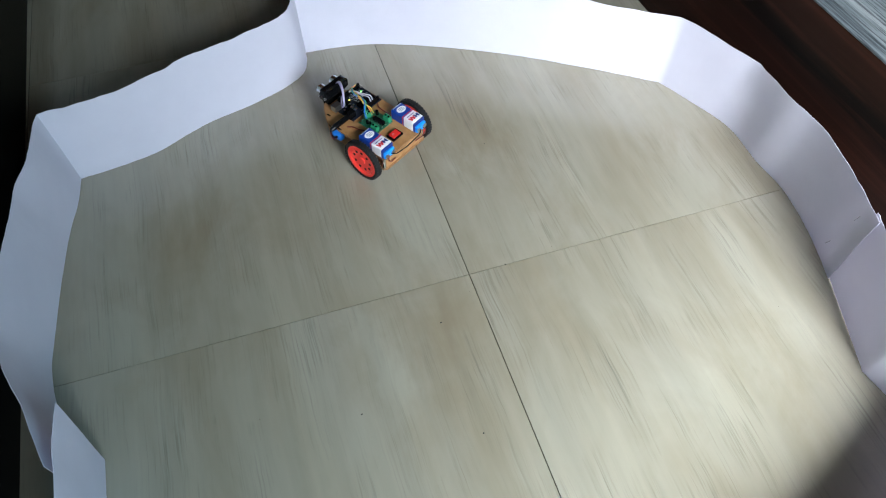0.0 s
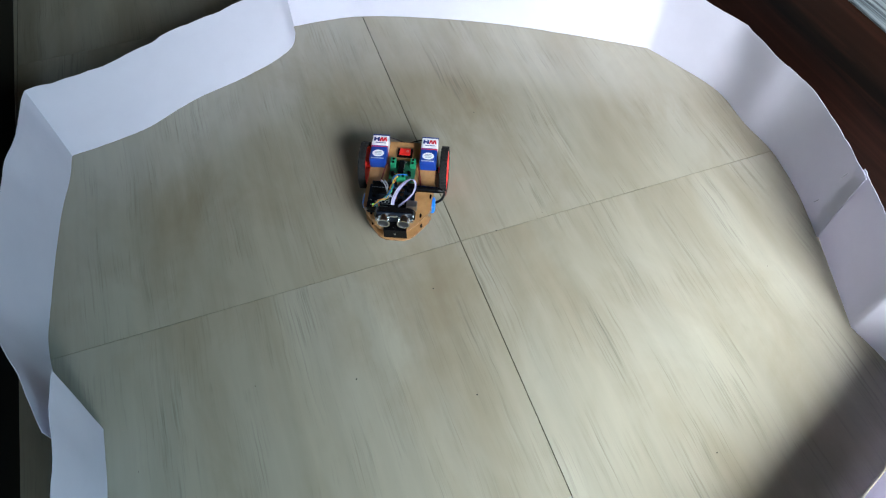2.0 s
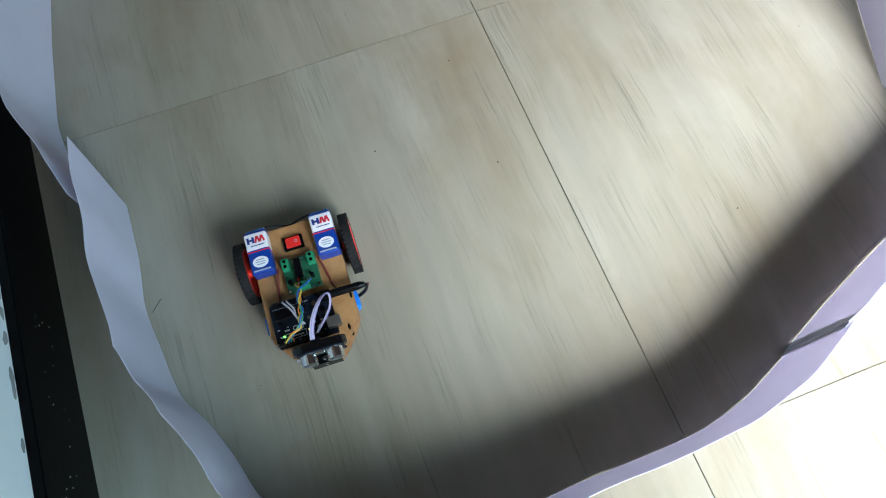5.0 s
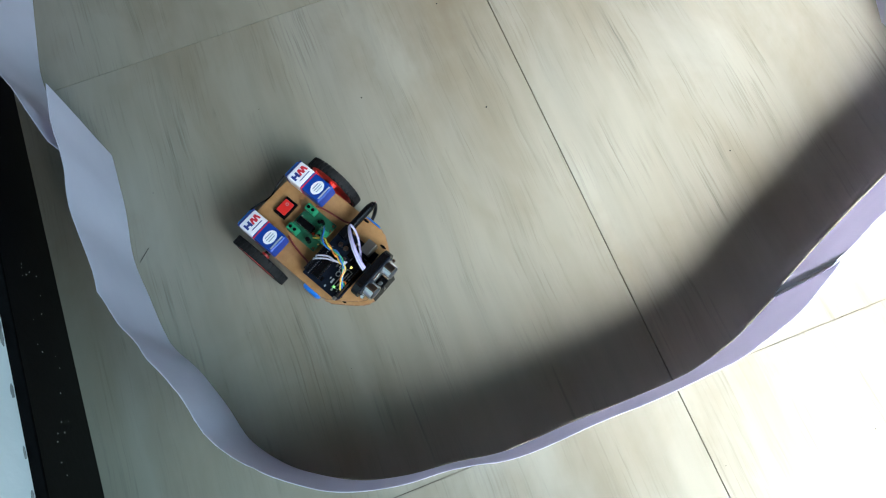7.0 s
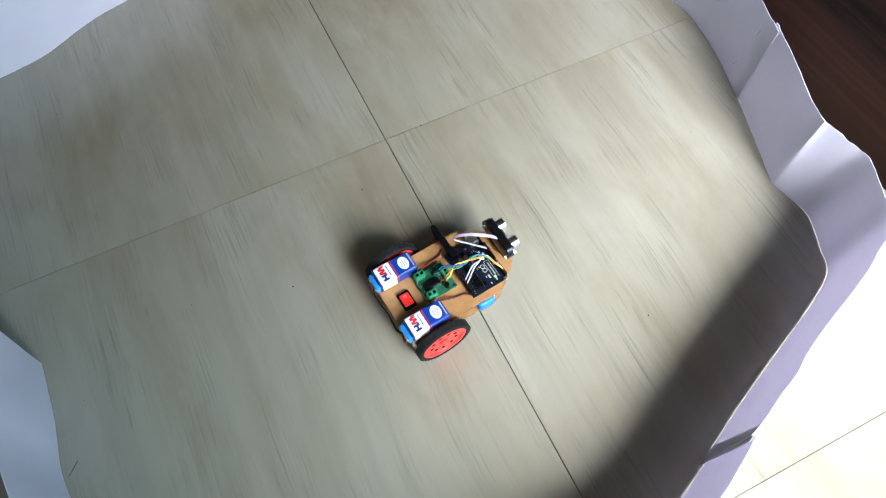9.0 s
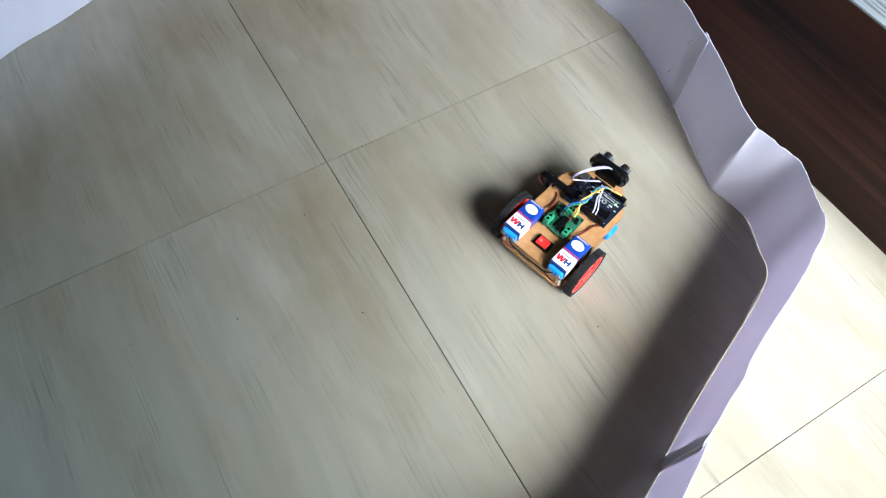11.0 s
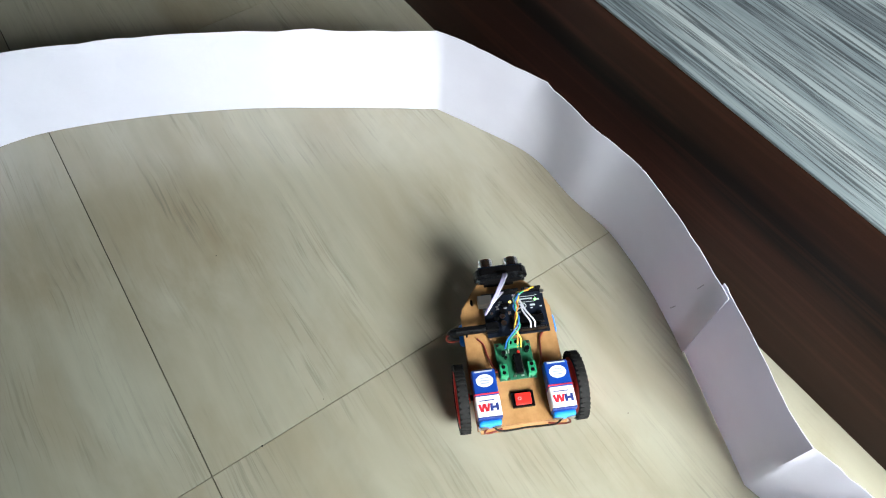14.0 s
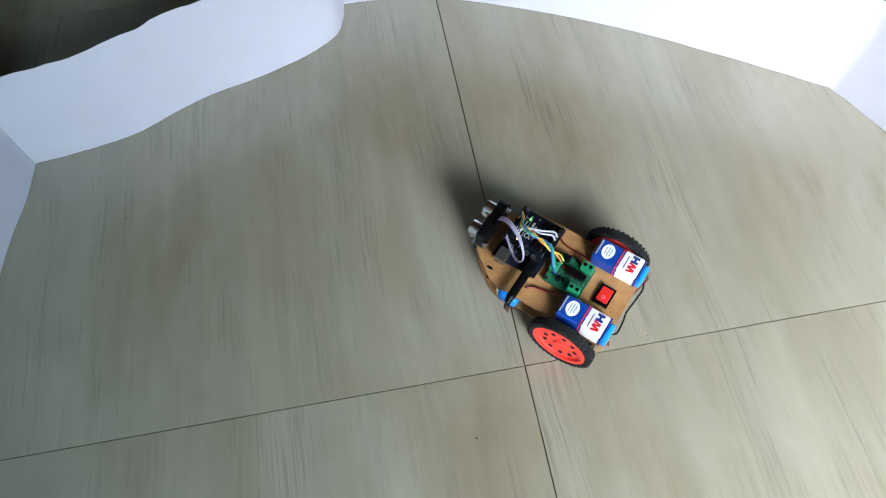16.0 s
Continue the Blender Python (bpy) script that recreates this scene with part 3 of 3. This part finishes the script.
        box(bm, (0.0755, 0.043 * s, 0.0395), (0.004, 0.005, 0.006), 0.001)
        part("terminal", bm, METAL, p, "metal terminal clip")


def driver_board(root):
    bm = bmesh.new()
    box(bm, (0.025, 0.001, 0.0535), (0.040, 0.038, 0.0016), 0.0003)
    p = part("driver_board", bm, PCB_GREEN, root, "green motor driver circuit board")
    for x, y, sx, sy in ((0.041, 0.001, 0.008, 0.0125), (0.013, 0.0155, 0.0125, 0.008), (0.013, -0.0135, 0.0125, 0.008)):
        bm = bmesh.new()
        box(bm, (x, y, 0.0585), (sx, sy, 0.0085), 0.0006)
        t = part("terminal_block", bm, TERMINAL, p, "green screw terminal block")
        for s in (-1, 1):
            bm = bmesh.new()
            dx, dy = (0, 0.003 * s) if sx < sy else (0.003 * s, 0)
            cyl(bm, (x + dx, y + dy, 0.0622), (x + dx, y + dy, 0.0632), 0.0019, 12)
            part("screw", bm, BLACK, t)
    bm = bmesh.new()
    box(bm, (0.0195, -0.001, 0.0575), (0.0205, 0.0075, 0.0055), 0.0005)
    c = part("chip", bm, BLACK, p, "black driver chip")
    for s in (-1, 1):
        for k in range(8):
            bm = bmesh.new()
            box(bm, (0.0105 + 0.0026 * k, -0.001 + s * 0.0042, 0.0565), (0.0009, 0.0010, 0.0045))
            part("pin", bm, METAL, c)
    for x, y, r, h in ((0.032, 0.0125, 0.0022, 0.007), (0.034, -0.0125, 0.0026, 0.008), (0.028, 0.0105, 0.0015, 0.004)):
        bm = bmesh.new()
        cyl(bm, (x, y, 0.054), (x, y, 0.054 + h), r, 14)
        part("capacitor", bm, BLACK, p)
    bm = bmesh.new()
    for k in range(6):
        box(bm, (0.0355, -0.0065 + 0.0026 * k, 0.0565), (0.0007, 0.0007, 0.006))
    part("header_pins", bm, METAL, p)
    bm = bmesh.new()
    cyl(bm, (0.0325, -0.0035, 0.0543), (0.0325, -0.0035, 0.0572), 0.0016, 14)
    part("led", bm, LED_RED, p, "small red indicator")
    for x, y, sx, sy in ((0.0345, 0.006, 0.0032, 0.0014), (0.0345, 0.0085, 0.0032, 0.0014), (0.008, 0.004, 0.0014, 0.003), (0.008, -0.004, 0.0014, 0.003)):
        bm = bmesh.new()
        box(bm, (x, y, 0.0549), (sx, sy, 0.0011), 0.0002)
        part("resistor", bm, DULL_METAL, p)
    for x, ys in ((0.0062, (-0.0135, -0.0105, 0.0105, 0.0135)), (0.0438, (-0.009, 0.011))):
        for y in ys:
            bm = bmesh.new()
            cyl(bm, (x, y, 0.0542), (x, y, 0.0549), 0.0011, 10)
            part("solder_joint", bm, METAL, p)
    for x, y in ((0.008, 0.017), (0.008, -0.0155), (0.0425, 0.017), (0.0425, -0.0155)):
        bm = bmesh.new()
        cyl(bm, (x, y, 0.0478), (x, y, 0.0548), 0.0016, 10)
        part("mounting_post", bm, METAL, p)
    p.scale = (0.94, 0.92, 1.0)
    p.location.x = 0.0012
    return p


def controller_board(root):
    zb = 0.0545
    bm = bmesh.new()
    out = [(0.051, -0.034), (0.101, -0.034), (0.104, -0.031), (0.104, 0.0335), (0.051, 0.0335)]
    prism(bm, out, zb - 0.0008, zb + 0.0008)
    p = part("controller_board", bm, PCB_NAVY, root, "dark blue microcontroller board")
    for x, ys in ((0.0535, ((-0.012, 0.036),)), (0.1015, ((-0.021, 0.021), (0.006, 0.026)))):
        for y, ln in ys:
            bm = bmesh.new()
            box(bm, (x, y, zb + 0.005), (0.0026, ln, 0.0086), 0.0002)
            h = part("pin_header", bm, BLACK, p, "black pin socket strip")
            bm = bmesh.new()
            for k in range(int(ln / 0.00254)):
                box(bm, (x, y - ln / 2 + 0.0014 + 0.00254 * k, zb + 0.0094), (0.0010, 0.0012, 0.0003))
            part("socket_holes", bm, MESH_METAL, h)
    bm = bmesh.new()
    box(bm, (0.092, 0.0315, zb + 0.0054), (0.0115, 0.015, 0.0096), 0.0004)
    part("usb_port", bm, DULL_METAL, p, "bare metal USB socket")
    bm = bmesh.new()
    box(bm, (0.0595, 0.0285, zb + 0.006), (0.009, 0.0135, 0.0108), 0.0006)
    part("power_jack", bm, BLACK, p, "black barrel power socket")
    bm = bmesh.new()
    box(bm, (0.066, -0.012, zb + 0.003), (0.0085, 0.034, 0.0042), 0.0004)
    c = part("chip", bm, BLACK, p, "long black microcontroller chip")
    bm = bmesh.new()
    for s in (-1, 1):
        for k in range(14):
            box(bm, (0.066 + s * 0.0047, -0.0285 + 0.00254 * k, zb + 0.002), (0.0009, 0.0009, 0.003))
    part("chip_pins", bm, METAL, c)
    for x, y, r, h, m in ((0.064, 0.015, 0.0031, 0.0055, METAL), (0.072, 0.015, 0.0031, 0.0055, METAL), (0.078, 0.026, 0.0018, 0.0035, METAL)):
        bm = bmesh.new()
        cyl(bm, (x, y, zb + 0.0008), (x, y, zb + h), r, 18)
        part("capacitor", bm, m, p, "small silver can capacitor")
    for x, y, sx, sy, sz in ((0.080, 0.013, 0.006, 0.006, 0.0012), (0.087, 0.010, 0.004, 0.009, 0.0026), (0.0955, 0.0165, 0.0055, 0.0055, 0.003), (0.074, -0.026, 0.003, 0.005, 0.0015)):
        bm = bmesh.new()
        box(bm, (x, y, zb + 0.0008 + sz / 2), (sx, sy, sz), 0.0002)
        part("component", bm, BLACK, p)
    # white print: two rings and dashes
    bm = bmesh.new()
    for s in (-1, 1):
        for k in range(20):
            a = 2 * math.pi * k / 20
            box(bm, (0.084 + 0.0026 * math.cos(a), -0.008 + s * 0.0028 + 0.0026 * math.sin(a), zb + 0.0010), (0.0009, 0.0009, 0.0003), turn=a)
    part("printed_mark", bm, INK_WHITE, p, "white printed ring mark")
    bm = bmesh.new()
    rnd = random.Random(3)
    for k in range(16):
        x, y = rnd.uniform(0.074, 0.099), rnd.uniform(-0.031, 0.02)
        box(bm, (x, y, zb + 0.0010), (rnd.uniform(0.0006, 0.0012), rnd.uniform(0.001, 0.004), 0.0003))
    part("printed_dashes", bm, INK_WHITE, p, "tiny white printed dashes")
    # pin names printed along the rear socket strip, and a framed name plate drawn as bars
    bm = bmesh.new()
    for k in range(17):
        box(bm, (0.0568, -0.0305 + 0.0024 * k, zb + 0.0010), (0.0009, 0.0009, 0.0003))
    part("pin_print", bm, INK_WHITE, p, "row of tiny white pin marks")
    bm = bmesh.new()
    for x, y, sx, sy in ((0.0955, -0.0125, 0.0005, 0.024), (0.0885, -0.0125, 0.0005, 0.024), (0.092, -0.0245, 0.0075, 0.0005), (0.092, -0.0005, 0.0075, 0.0005),
                         (0.0925, -0.0125, 0.0013, 0.018), (0.0842, -0.0205, 0.0022, 0.0055)):
        box(bm, (x, y, zb + 0.0010), (sx, sy, 0.0003))
    part("name_print", bm, INK_WHITE, p, "white printed frame with bars")
    for x, y, sx, sy, sz, m in ((0.077, 0.006, 0.0035, 0.0035, 0.0014, METAL), (0.0715, 0.0215, 0.004, 0.006, 0.002, BLACK), (0.0995, -0.0335, 0.004, 0.004, 0.0018, DULL_METAL),
                                (0.0835, 0.0185, 0.0016, 0.003, 0.001, DULL_METAL), (0.0865, 0.0185, 0.0016, 0.003, 0.001, DULL_METAL), (0.0765, -0.0045, 0.0016, 0.003, 0.001, DULL_METAL)):
        bm = bmesh.new()
        box(bm, (x, y, zb + 0.0008 + sz / 2), (sx, sy, sz), 0.0002)
        part("component", bm, m, p)
    for x, y, m, n in ((0.0905, -0.0245, LED_G, "lit green indicator"), (0.0905, 0.0035, LED_Y, "lit yellow indicator")):
        bm = bmesh.new()
        box(bm, (x, y, zb + 0.0015), (0.0022, 0.0026, 0.0013), 0.0002)
        part("led", bm, m, p, n)
    for x, y in ((0.056, 0.031), (0.099, -0.031)):
        bm = bmesh.new()
        cyl(bm, (x - 0.002, y, 0.0478), (x - 0.002, y, zb), 0.002, 10)
        part("mounting_post", bm, METAL, p)
    p.scale = (0.88, 0.91, 1.0)
    p.location = (0.0054, -0.0080, 0)
    return p


def distance_sensor(root):
    cx, cy, zc, tilt = 0.111, 0.002, 0.0700, radians(2)
    base = Matrix.Translation((cx, cy, zc)) @ Matrix.Rotation(tilt, 4, "Y")

    def put(bm):
        bmesh.ops.transform(bm, matrix=base, verts=bm.verts[:])
        return bm
    bm = bmesh.new()
    out = [(s * 0.0265 + 0.0105 * (math.cos(a) - s * 1), 0.0105 * math.sin(a)) for s, a in [(1, radians(-90 + 15 * k)) for k in range(13)] + [(-1, radians(90 + 15 * k)) for k in range(13)]]
    prism(bm, out, -0.0055, 0.0018)
    bmesh.ops.transform(bm, matrix=Matrix(((0, 0, 1, 0), (1, 0, 0, 0), (0, 1, 0, 0), (0, 0, 0, 1))), verts=bm.verts[:])
    s = part("distance_sensor", put(bm), GLOSS_BLACK, root, "black ultrasonic sensor holder with two silver eyes")
    for y in (-0.0128, 0.0128):
        bm = bmesh.new()
        lp = [(0.0066, 0.001), (0.0082, 0.001), (0.0082, 0.0135), (0.0066, 0.0135)]
        lathe(bm, lp, 28)
        bmesh.ops.transform(bm, matrix=Matrix.Translation((0, y, 0)) @ Matrix.Rotation(radians(-90), 4, "Z"), verts=bm.verts[:])
        e = part("transducer", put(bm), METAL, s, "silver ultrasonic transducer can")
        bm = bmesh.new()
        cyl(bm, (0.002, y, 0), (0.0125, y, 0), 0.0066, 24)
        part("grille", put(bm), MESH_METAL, e, "dark mesh grille")
    bm = bmesh.new()
    box(bm, (0.0028, 0, 0), (0.0016, 0.044, 0.0195), 0.0003)
    part("sensor_board", put(bm), PCB_NAVY, s, "blue sensor circuit board")
    bm = bmesh.new()
    box(bm, (0.0042, 0, 0.005), (0.0032, 0.0095, 0.0038), 0.0006)
    part("crystal", put(bm), METAL, s, "small metal crystal")
    for y in (-0.0225, 0.0225):
        for x0, x1 in ((-0.0075, -0.0053), (0.0035, 0.0065)):
            bm = bmesh.new()
            cyl(bm, (x0, y, -0.004), (x1, y, -0.004), 0.0023, 6)
            part("bolt", put(bm), METAL, s, "bright hexagonal nut")
    # foot of the holder
    bm = bmesh.new()
    box(bm, (0.1095, cy, 0.055), (0.003, 0.030, 0.015), 0.0005)
    box(bm, (0.1145, cy, 0.0492), (0.013, 0.030, 0.0028), 0.0005)
    f = part("bracket", bm, BLACK, s, "black plastic mounting bracket")
    bm = bmesh.new()
    cyl(bm, (0.1165, cy, 0.0505), (0.1165, cy, 0.0522), 0.0026, 6)
    part("screw", bm, METAL, f)
    bm = bmesh.new()
    box(bm, (0.1195, cy, 0.042), (0.0022, 0.030, 0.017), 0.0004)
    fl = part("front_flap", bm, BLACK, s, "black bracket flap over the deck edge")
    bm = bmesh.new()
    cyl(bm, (0.1205, cy, 0.043), (0.1215, cy, 0.043), 0.0016, 10)
    part("screw", bm, METAL, fl)
    bm = bmesh.new()
    box(bm, (0.1045, cy - 0.001, 0.0812), (0.004, 0.0105, 0.0026), 0.0003)
    part("plug", bm, BLACK, s, "black wire plug")
    return s


def wiring(root):
    # ribbon pair looping from the sensor back to the board
    for k, (m, n) in enumerate(((W_WHITE, "white"), (W_LILAC, "lilac"), (W_WHITE, "white"), (W_LILAC, "lilac"))):
        o = 0.0012 * k
        wire("sensor_wire", root, [(0.1045, -0.003 + o, 0.0815), (0.0975, -0.0010 + o, 0.0890), (0.0865, 0.0045 + o, 0.0945), (0.0745, 0.0125 + o * 0.8, 0.0945), (0.0660, 0.0200 + o * 0.5, 0.0885),
                                   (0.0645, 0.0235 + o * 0.3, 0.0780), (0.0710, 0.0215 + o * 0.3, 0.0695), (0.0805, 0.0140 + o * 0.4, 0.0655), (0.0885, 0.0060 + o * 0.5, 0.0640), (0.0945, 0.0 + o * 0.7, 0.0630)],
             0.0006, m, n + " sensor wire")
    # motor control wires, twisted together over the boards
    for k, (m, n) in enumerate(((W_YELLOW, "yellow"), (W_BLUE, "blue"), (W_GREEN, "green"), (W_ORANGE, "orange"))):
        a = 1.5 * k
        o, q = 0.0017 * math.cos(a), 0.0017 * math.sin(a)
        yb = (-0.0065, 0.009, 0.006, -0.003)[k]
        wire("control_wire", root, [(0.0355, yb, 0.0595), (0.041, yb * 0.8 - 0.001, 0.0675), (0.050, -0.004 + o * 1.4, 0.0735 + q), (0.060, -0.0055 - q, 0.0755 + o), (0.070, -0.006 + q * 1.3, 0.0765 - o),
                                    (0.079, -0.0085 - o * 1.2, 0.0755 + q), (0.086, -0.0125 + o * 1.2, 0.0725), (0.0895, -0.021 + q, 0.0695), (0.0935, -0.0255 + 0.0024 * (k - 1), 0.066), (0.0948, -0.0270 + 0.0024 * (k - 1), 0.0625)],
             0.0008, m, n + " control wire")
    for k in range(2):
        wire("jumper_wire", root, [(0.0525, -0.019 - 0.004 * k, 0.0632), (0.056, -0.018 - 0.004 * k, 0.071), (0.066, -0.0125 - 0.003 * k, 0.0735), (0.075, -0.012, 0.0745), (0.084, -0.0075 + 0.002 * k, 0.0735)],
             0.0009, W_WHITE, "white jumper wire")
    wire("power_lead", root, [(0.058, 0.0575, 0.0585), (0.0565, 0.0625, 0.0555), (0.0555, 0.0625, 0.0485), (0.0562, 0.058, 0.041), (0.0585, 0.0515, 0.0362), (0.0605, 0.0445, 0.0345)], 0.0006, W_RED, "thin dark red power lead")
    # supply leads
    for s in (-1, 1):
        wire("supply_lead", root, [(0.014, 0.0205 * s, 0.0575), (0.022, 0.0235 * s, 0.0545), (0.034, 0.026 * s, 0.0505), (0.046, 0.028 * s, 0.0497), (0.053, 0.033 * s, 0.0492)], 0.0010, W_RED, "dark red supply lead")
    wire("battery_lead", root, [(-0.0345, 0.033, 0.054), (-0.039, 0.026, 0.050), (-0.0385, 0.012, 0.0465), (-0.037, 0.0, 0.043), (-0.0385, -0.014, 0.047), (-0.039, -0.026, 0.0505), (-0.0345, -0.033, 0.054)], 0.0009, W_BLACK, "black battery lead along the rear edge")
    for s in (-1, 1):
        wire("battery_lead", root, [(-0.0345, 0.036 * s, 0.0535), (-0.038, 0.040 * s, 0.047), (-0.0365, 0.034 * s, 0.038), (-0.033, 0.022 * s, 0.034)], 0.0009, W_RED, "red battery lead")


def power_cable(root):
    bm = bmesh.new()
    cyl(bm, (0.058, 0.024, 0.0605), (0.058, 0.053, 0.0600), 0.0042, 18)
    cyl(bm, (0.058, 0.053, 0.0600), (0.058, 0.0590, 0.0592), 0.0042, 18, 0.0028)
    p = part("power_plug", bm, BLACK, root, "black barrel plug", smooth=False)
    wire("power_cable", p, [(0.058, 0.0580, 0.0592), (0.058, 0.0602, 0.0570), (0.0582, 0.0602, 0.050), (0.059, 0.0570, 0.042), (0.060, 0.051, 0.037), (0.061, 0.044, 0.035)], 0.0018, W_BLACK, "black power cable")


def robot_car():
    root = tagged(new("robot_car"), "two-wheeled brown hardboard robot car with circuit boards and batteries", "robot car")
    chassis(root)
    wl, wr = wheel(root, 1), wheel(root, -1)
    for y in (0.0343, -0.0343):
        battery(root, y)
    bm = bmesh.new()
    box(bm, (-0.0125, 0, 0.0495), (0.0150, 0.0210, 0.0034), 0.0006)
    sw = part("switch", bm, BLACK, root, "red rocker switch in a black frame")
    bm = bmesh.new()
    box(bm, (-0.0125, 0, 0.0518), (0.0112, 0.0150, 0.0034), 0.0008)
    rk = part("rocker", bm, RED_SWITCH, sw, "red rocker button")
    bm = bmesh.new()
    for k in range(12):
        a = 2 * math.pi * k / 12
        box(bm, (-0.0125 + 0.0014 * math.cos(a), 0.0035 + 0.0014 * math.sin(a), 0.0536), (0.0005, 0.0008, 0.0003), turn=a)
    part("printed_ring", bm, INK_WHITE, rk)
    driver_board(root)
    controller_board(root)
    distance_sensor(root)
    wiring(root)
    power_cable(root)
    root.scale = (0.955, 0.955, 0.955)
    return root, wl, wr


ROBOT, WHEEL_L, WHEEL_R = robot_car()


# ---- floor tiles ----
def tiles():
    g = 0.0011
    bm = bmesh.new()
    box(bm, (0, 0, -0.005), (T - g, T - 0.75 * g, 0.01))
    me = mesh_of("tile", bm, TILE)
    # narrow cut tiles along the west wall
    bm = bmesh.new()
    box(bm, (0, 0, -0.005), (0.09, T - 0.75 * g, 0.01))
    cut = mesh_of("tile", bm, TILE)
    for i in range(-2, 8):
        for j in range(-3, 9):
            ob = new("tile", me if i > -2 else cut)
            ob.parent = floor
            ob.location = ((i + 0.5) * T if i > -2 else -T - 0.5 * g - 0.045, (j + 0.5) * T, 0)


tiles()


# ---- what moves ----
# seconds, x, y, heading
DRIVE = [
    (0.0, -0.041, 0.234, 122),
    (0.5, -0.015, 0.186, 120),
    (0.7, -0.010, 0.189, 139),
    (1.0, -0.001, 0.2, 173),
    (1.2, 0.005, 0.204, 205),
    (1.5, -0.004, 0.209, 247),
    (2.0, -0.038, 0.117, 246),
    (2.5, -0.098, -0.004, 239),
    (3.0, -0.179, -0.114, 230),
    (3.5, -0.267, -0.207, 221),
    (3.7, -0.294, -0.237, 221),
    (5.8, -0.283, -0.261, 289),
    (6.0, -0.268, -0.292, 288),
    (6.5, -0.274, -0.288, 289),
    (7.0, -0.284, -0.269, 299),
    (7.5, -0.297, -0.289, 346),
    (8.0, -0.291, -0.300, 386),
    (8.3, -0.233, -0.276, 381.8),
    (8.5, -0.181, -0.256, 377),
    (9.0, -0.062, -0.232, 366),
    (9.2, -0.016, -0.228, 362),
    (11.3, 0.165, -0.256, 384),
    (11.5, 0.160, -0.272, 398),
    (12.0, 0.177, -0.262, 426),
    (12.3, 0.209, -0.2, 423.7),
    (12.5, 0.233, -0.154, 420),
    (12.8, 0.283, -0.085, 412.5),
    (13.0, 0.310, -0.047, 409),
    (13.2, 0.306, -0.05, 408.5),
    (13.5, 0.274, -0.082, 406),
    (14.0, 0.271, -0.097, 424),
    (14.5, 0.294, -0.107, 479),
    (15.0, 0.270, -0.097, 516),
    (15.5, 0.165, -0.038, 508),
    (16.0, 0.068, 0.044, 496),
]


def motions():
    walk(ROBOT, [(t, pose(x, y, 0, 0, 0, h)) for t, x, y, h in DRIVE])
    # wheels turn by the way that each side travels
    steps = 160
    ts = [i * 0.1 for i in range(steps + 1)]
    cols = [[r[k] for r in DRIVE] for k in range(4)]
    xs, ys, hs = (np.interp(ts, cols[0], c) for c in cols[1:])
    for w, side in ((WHEEL_L, 1), (WHEEL_R, -1)):
        rows, turn = [], 0.0
        for i, t in enumerate(ts):
            if i:
                h = radians((hs[i] + hs[i - 1]) / 2)
                fwd = (xs[i] - xs[i - 1]) * math.cos(h) + (ys[i] - ys[i - 1]) * math.sin(h) - side * 0.0535 * radians(hs[i] - hs[i - 1])
                turn += math.degrees(fwd / 0.032)
            rows.append((t, pose(0, 0.0560 * side, 0.0335, 0, turn, 0)))
        walk(w, rows)


motions()
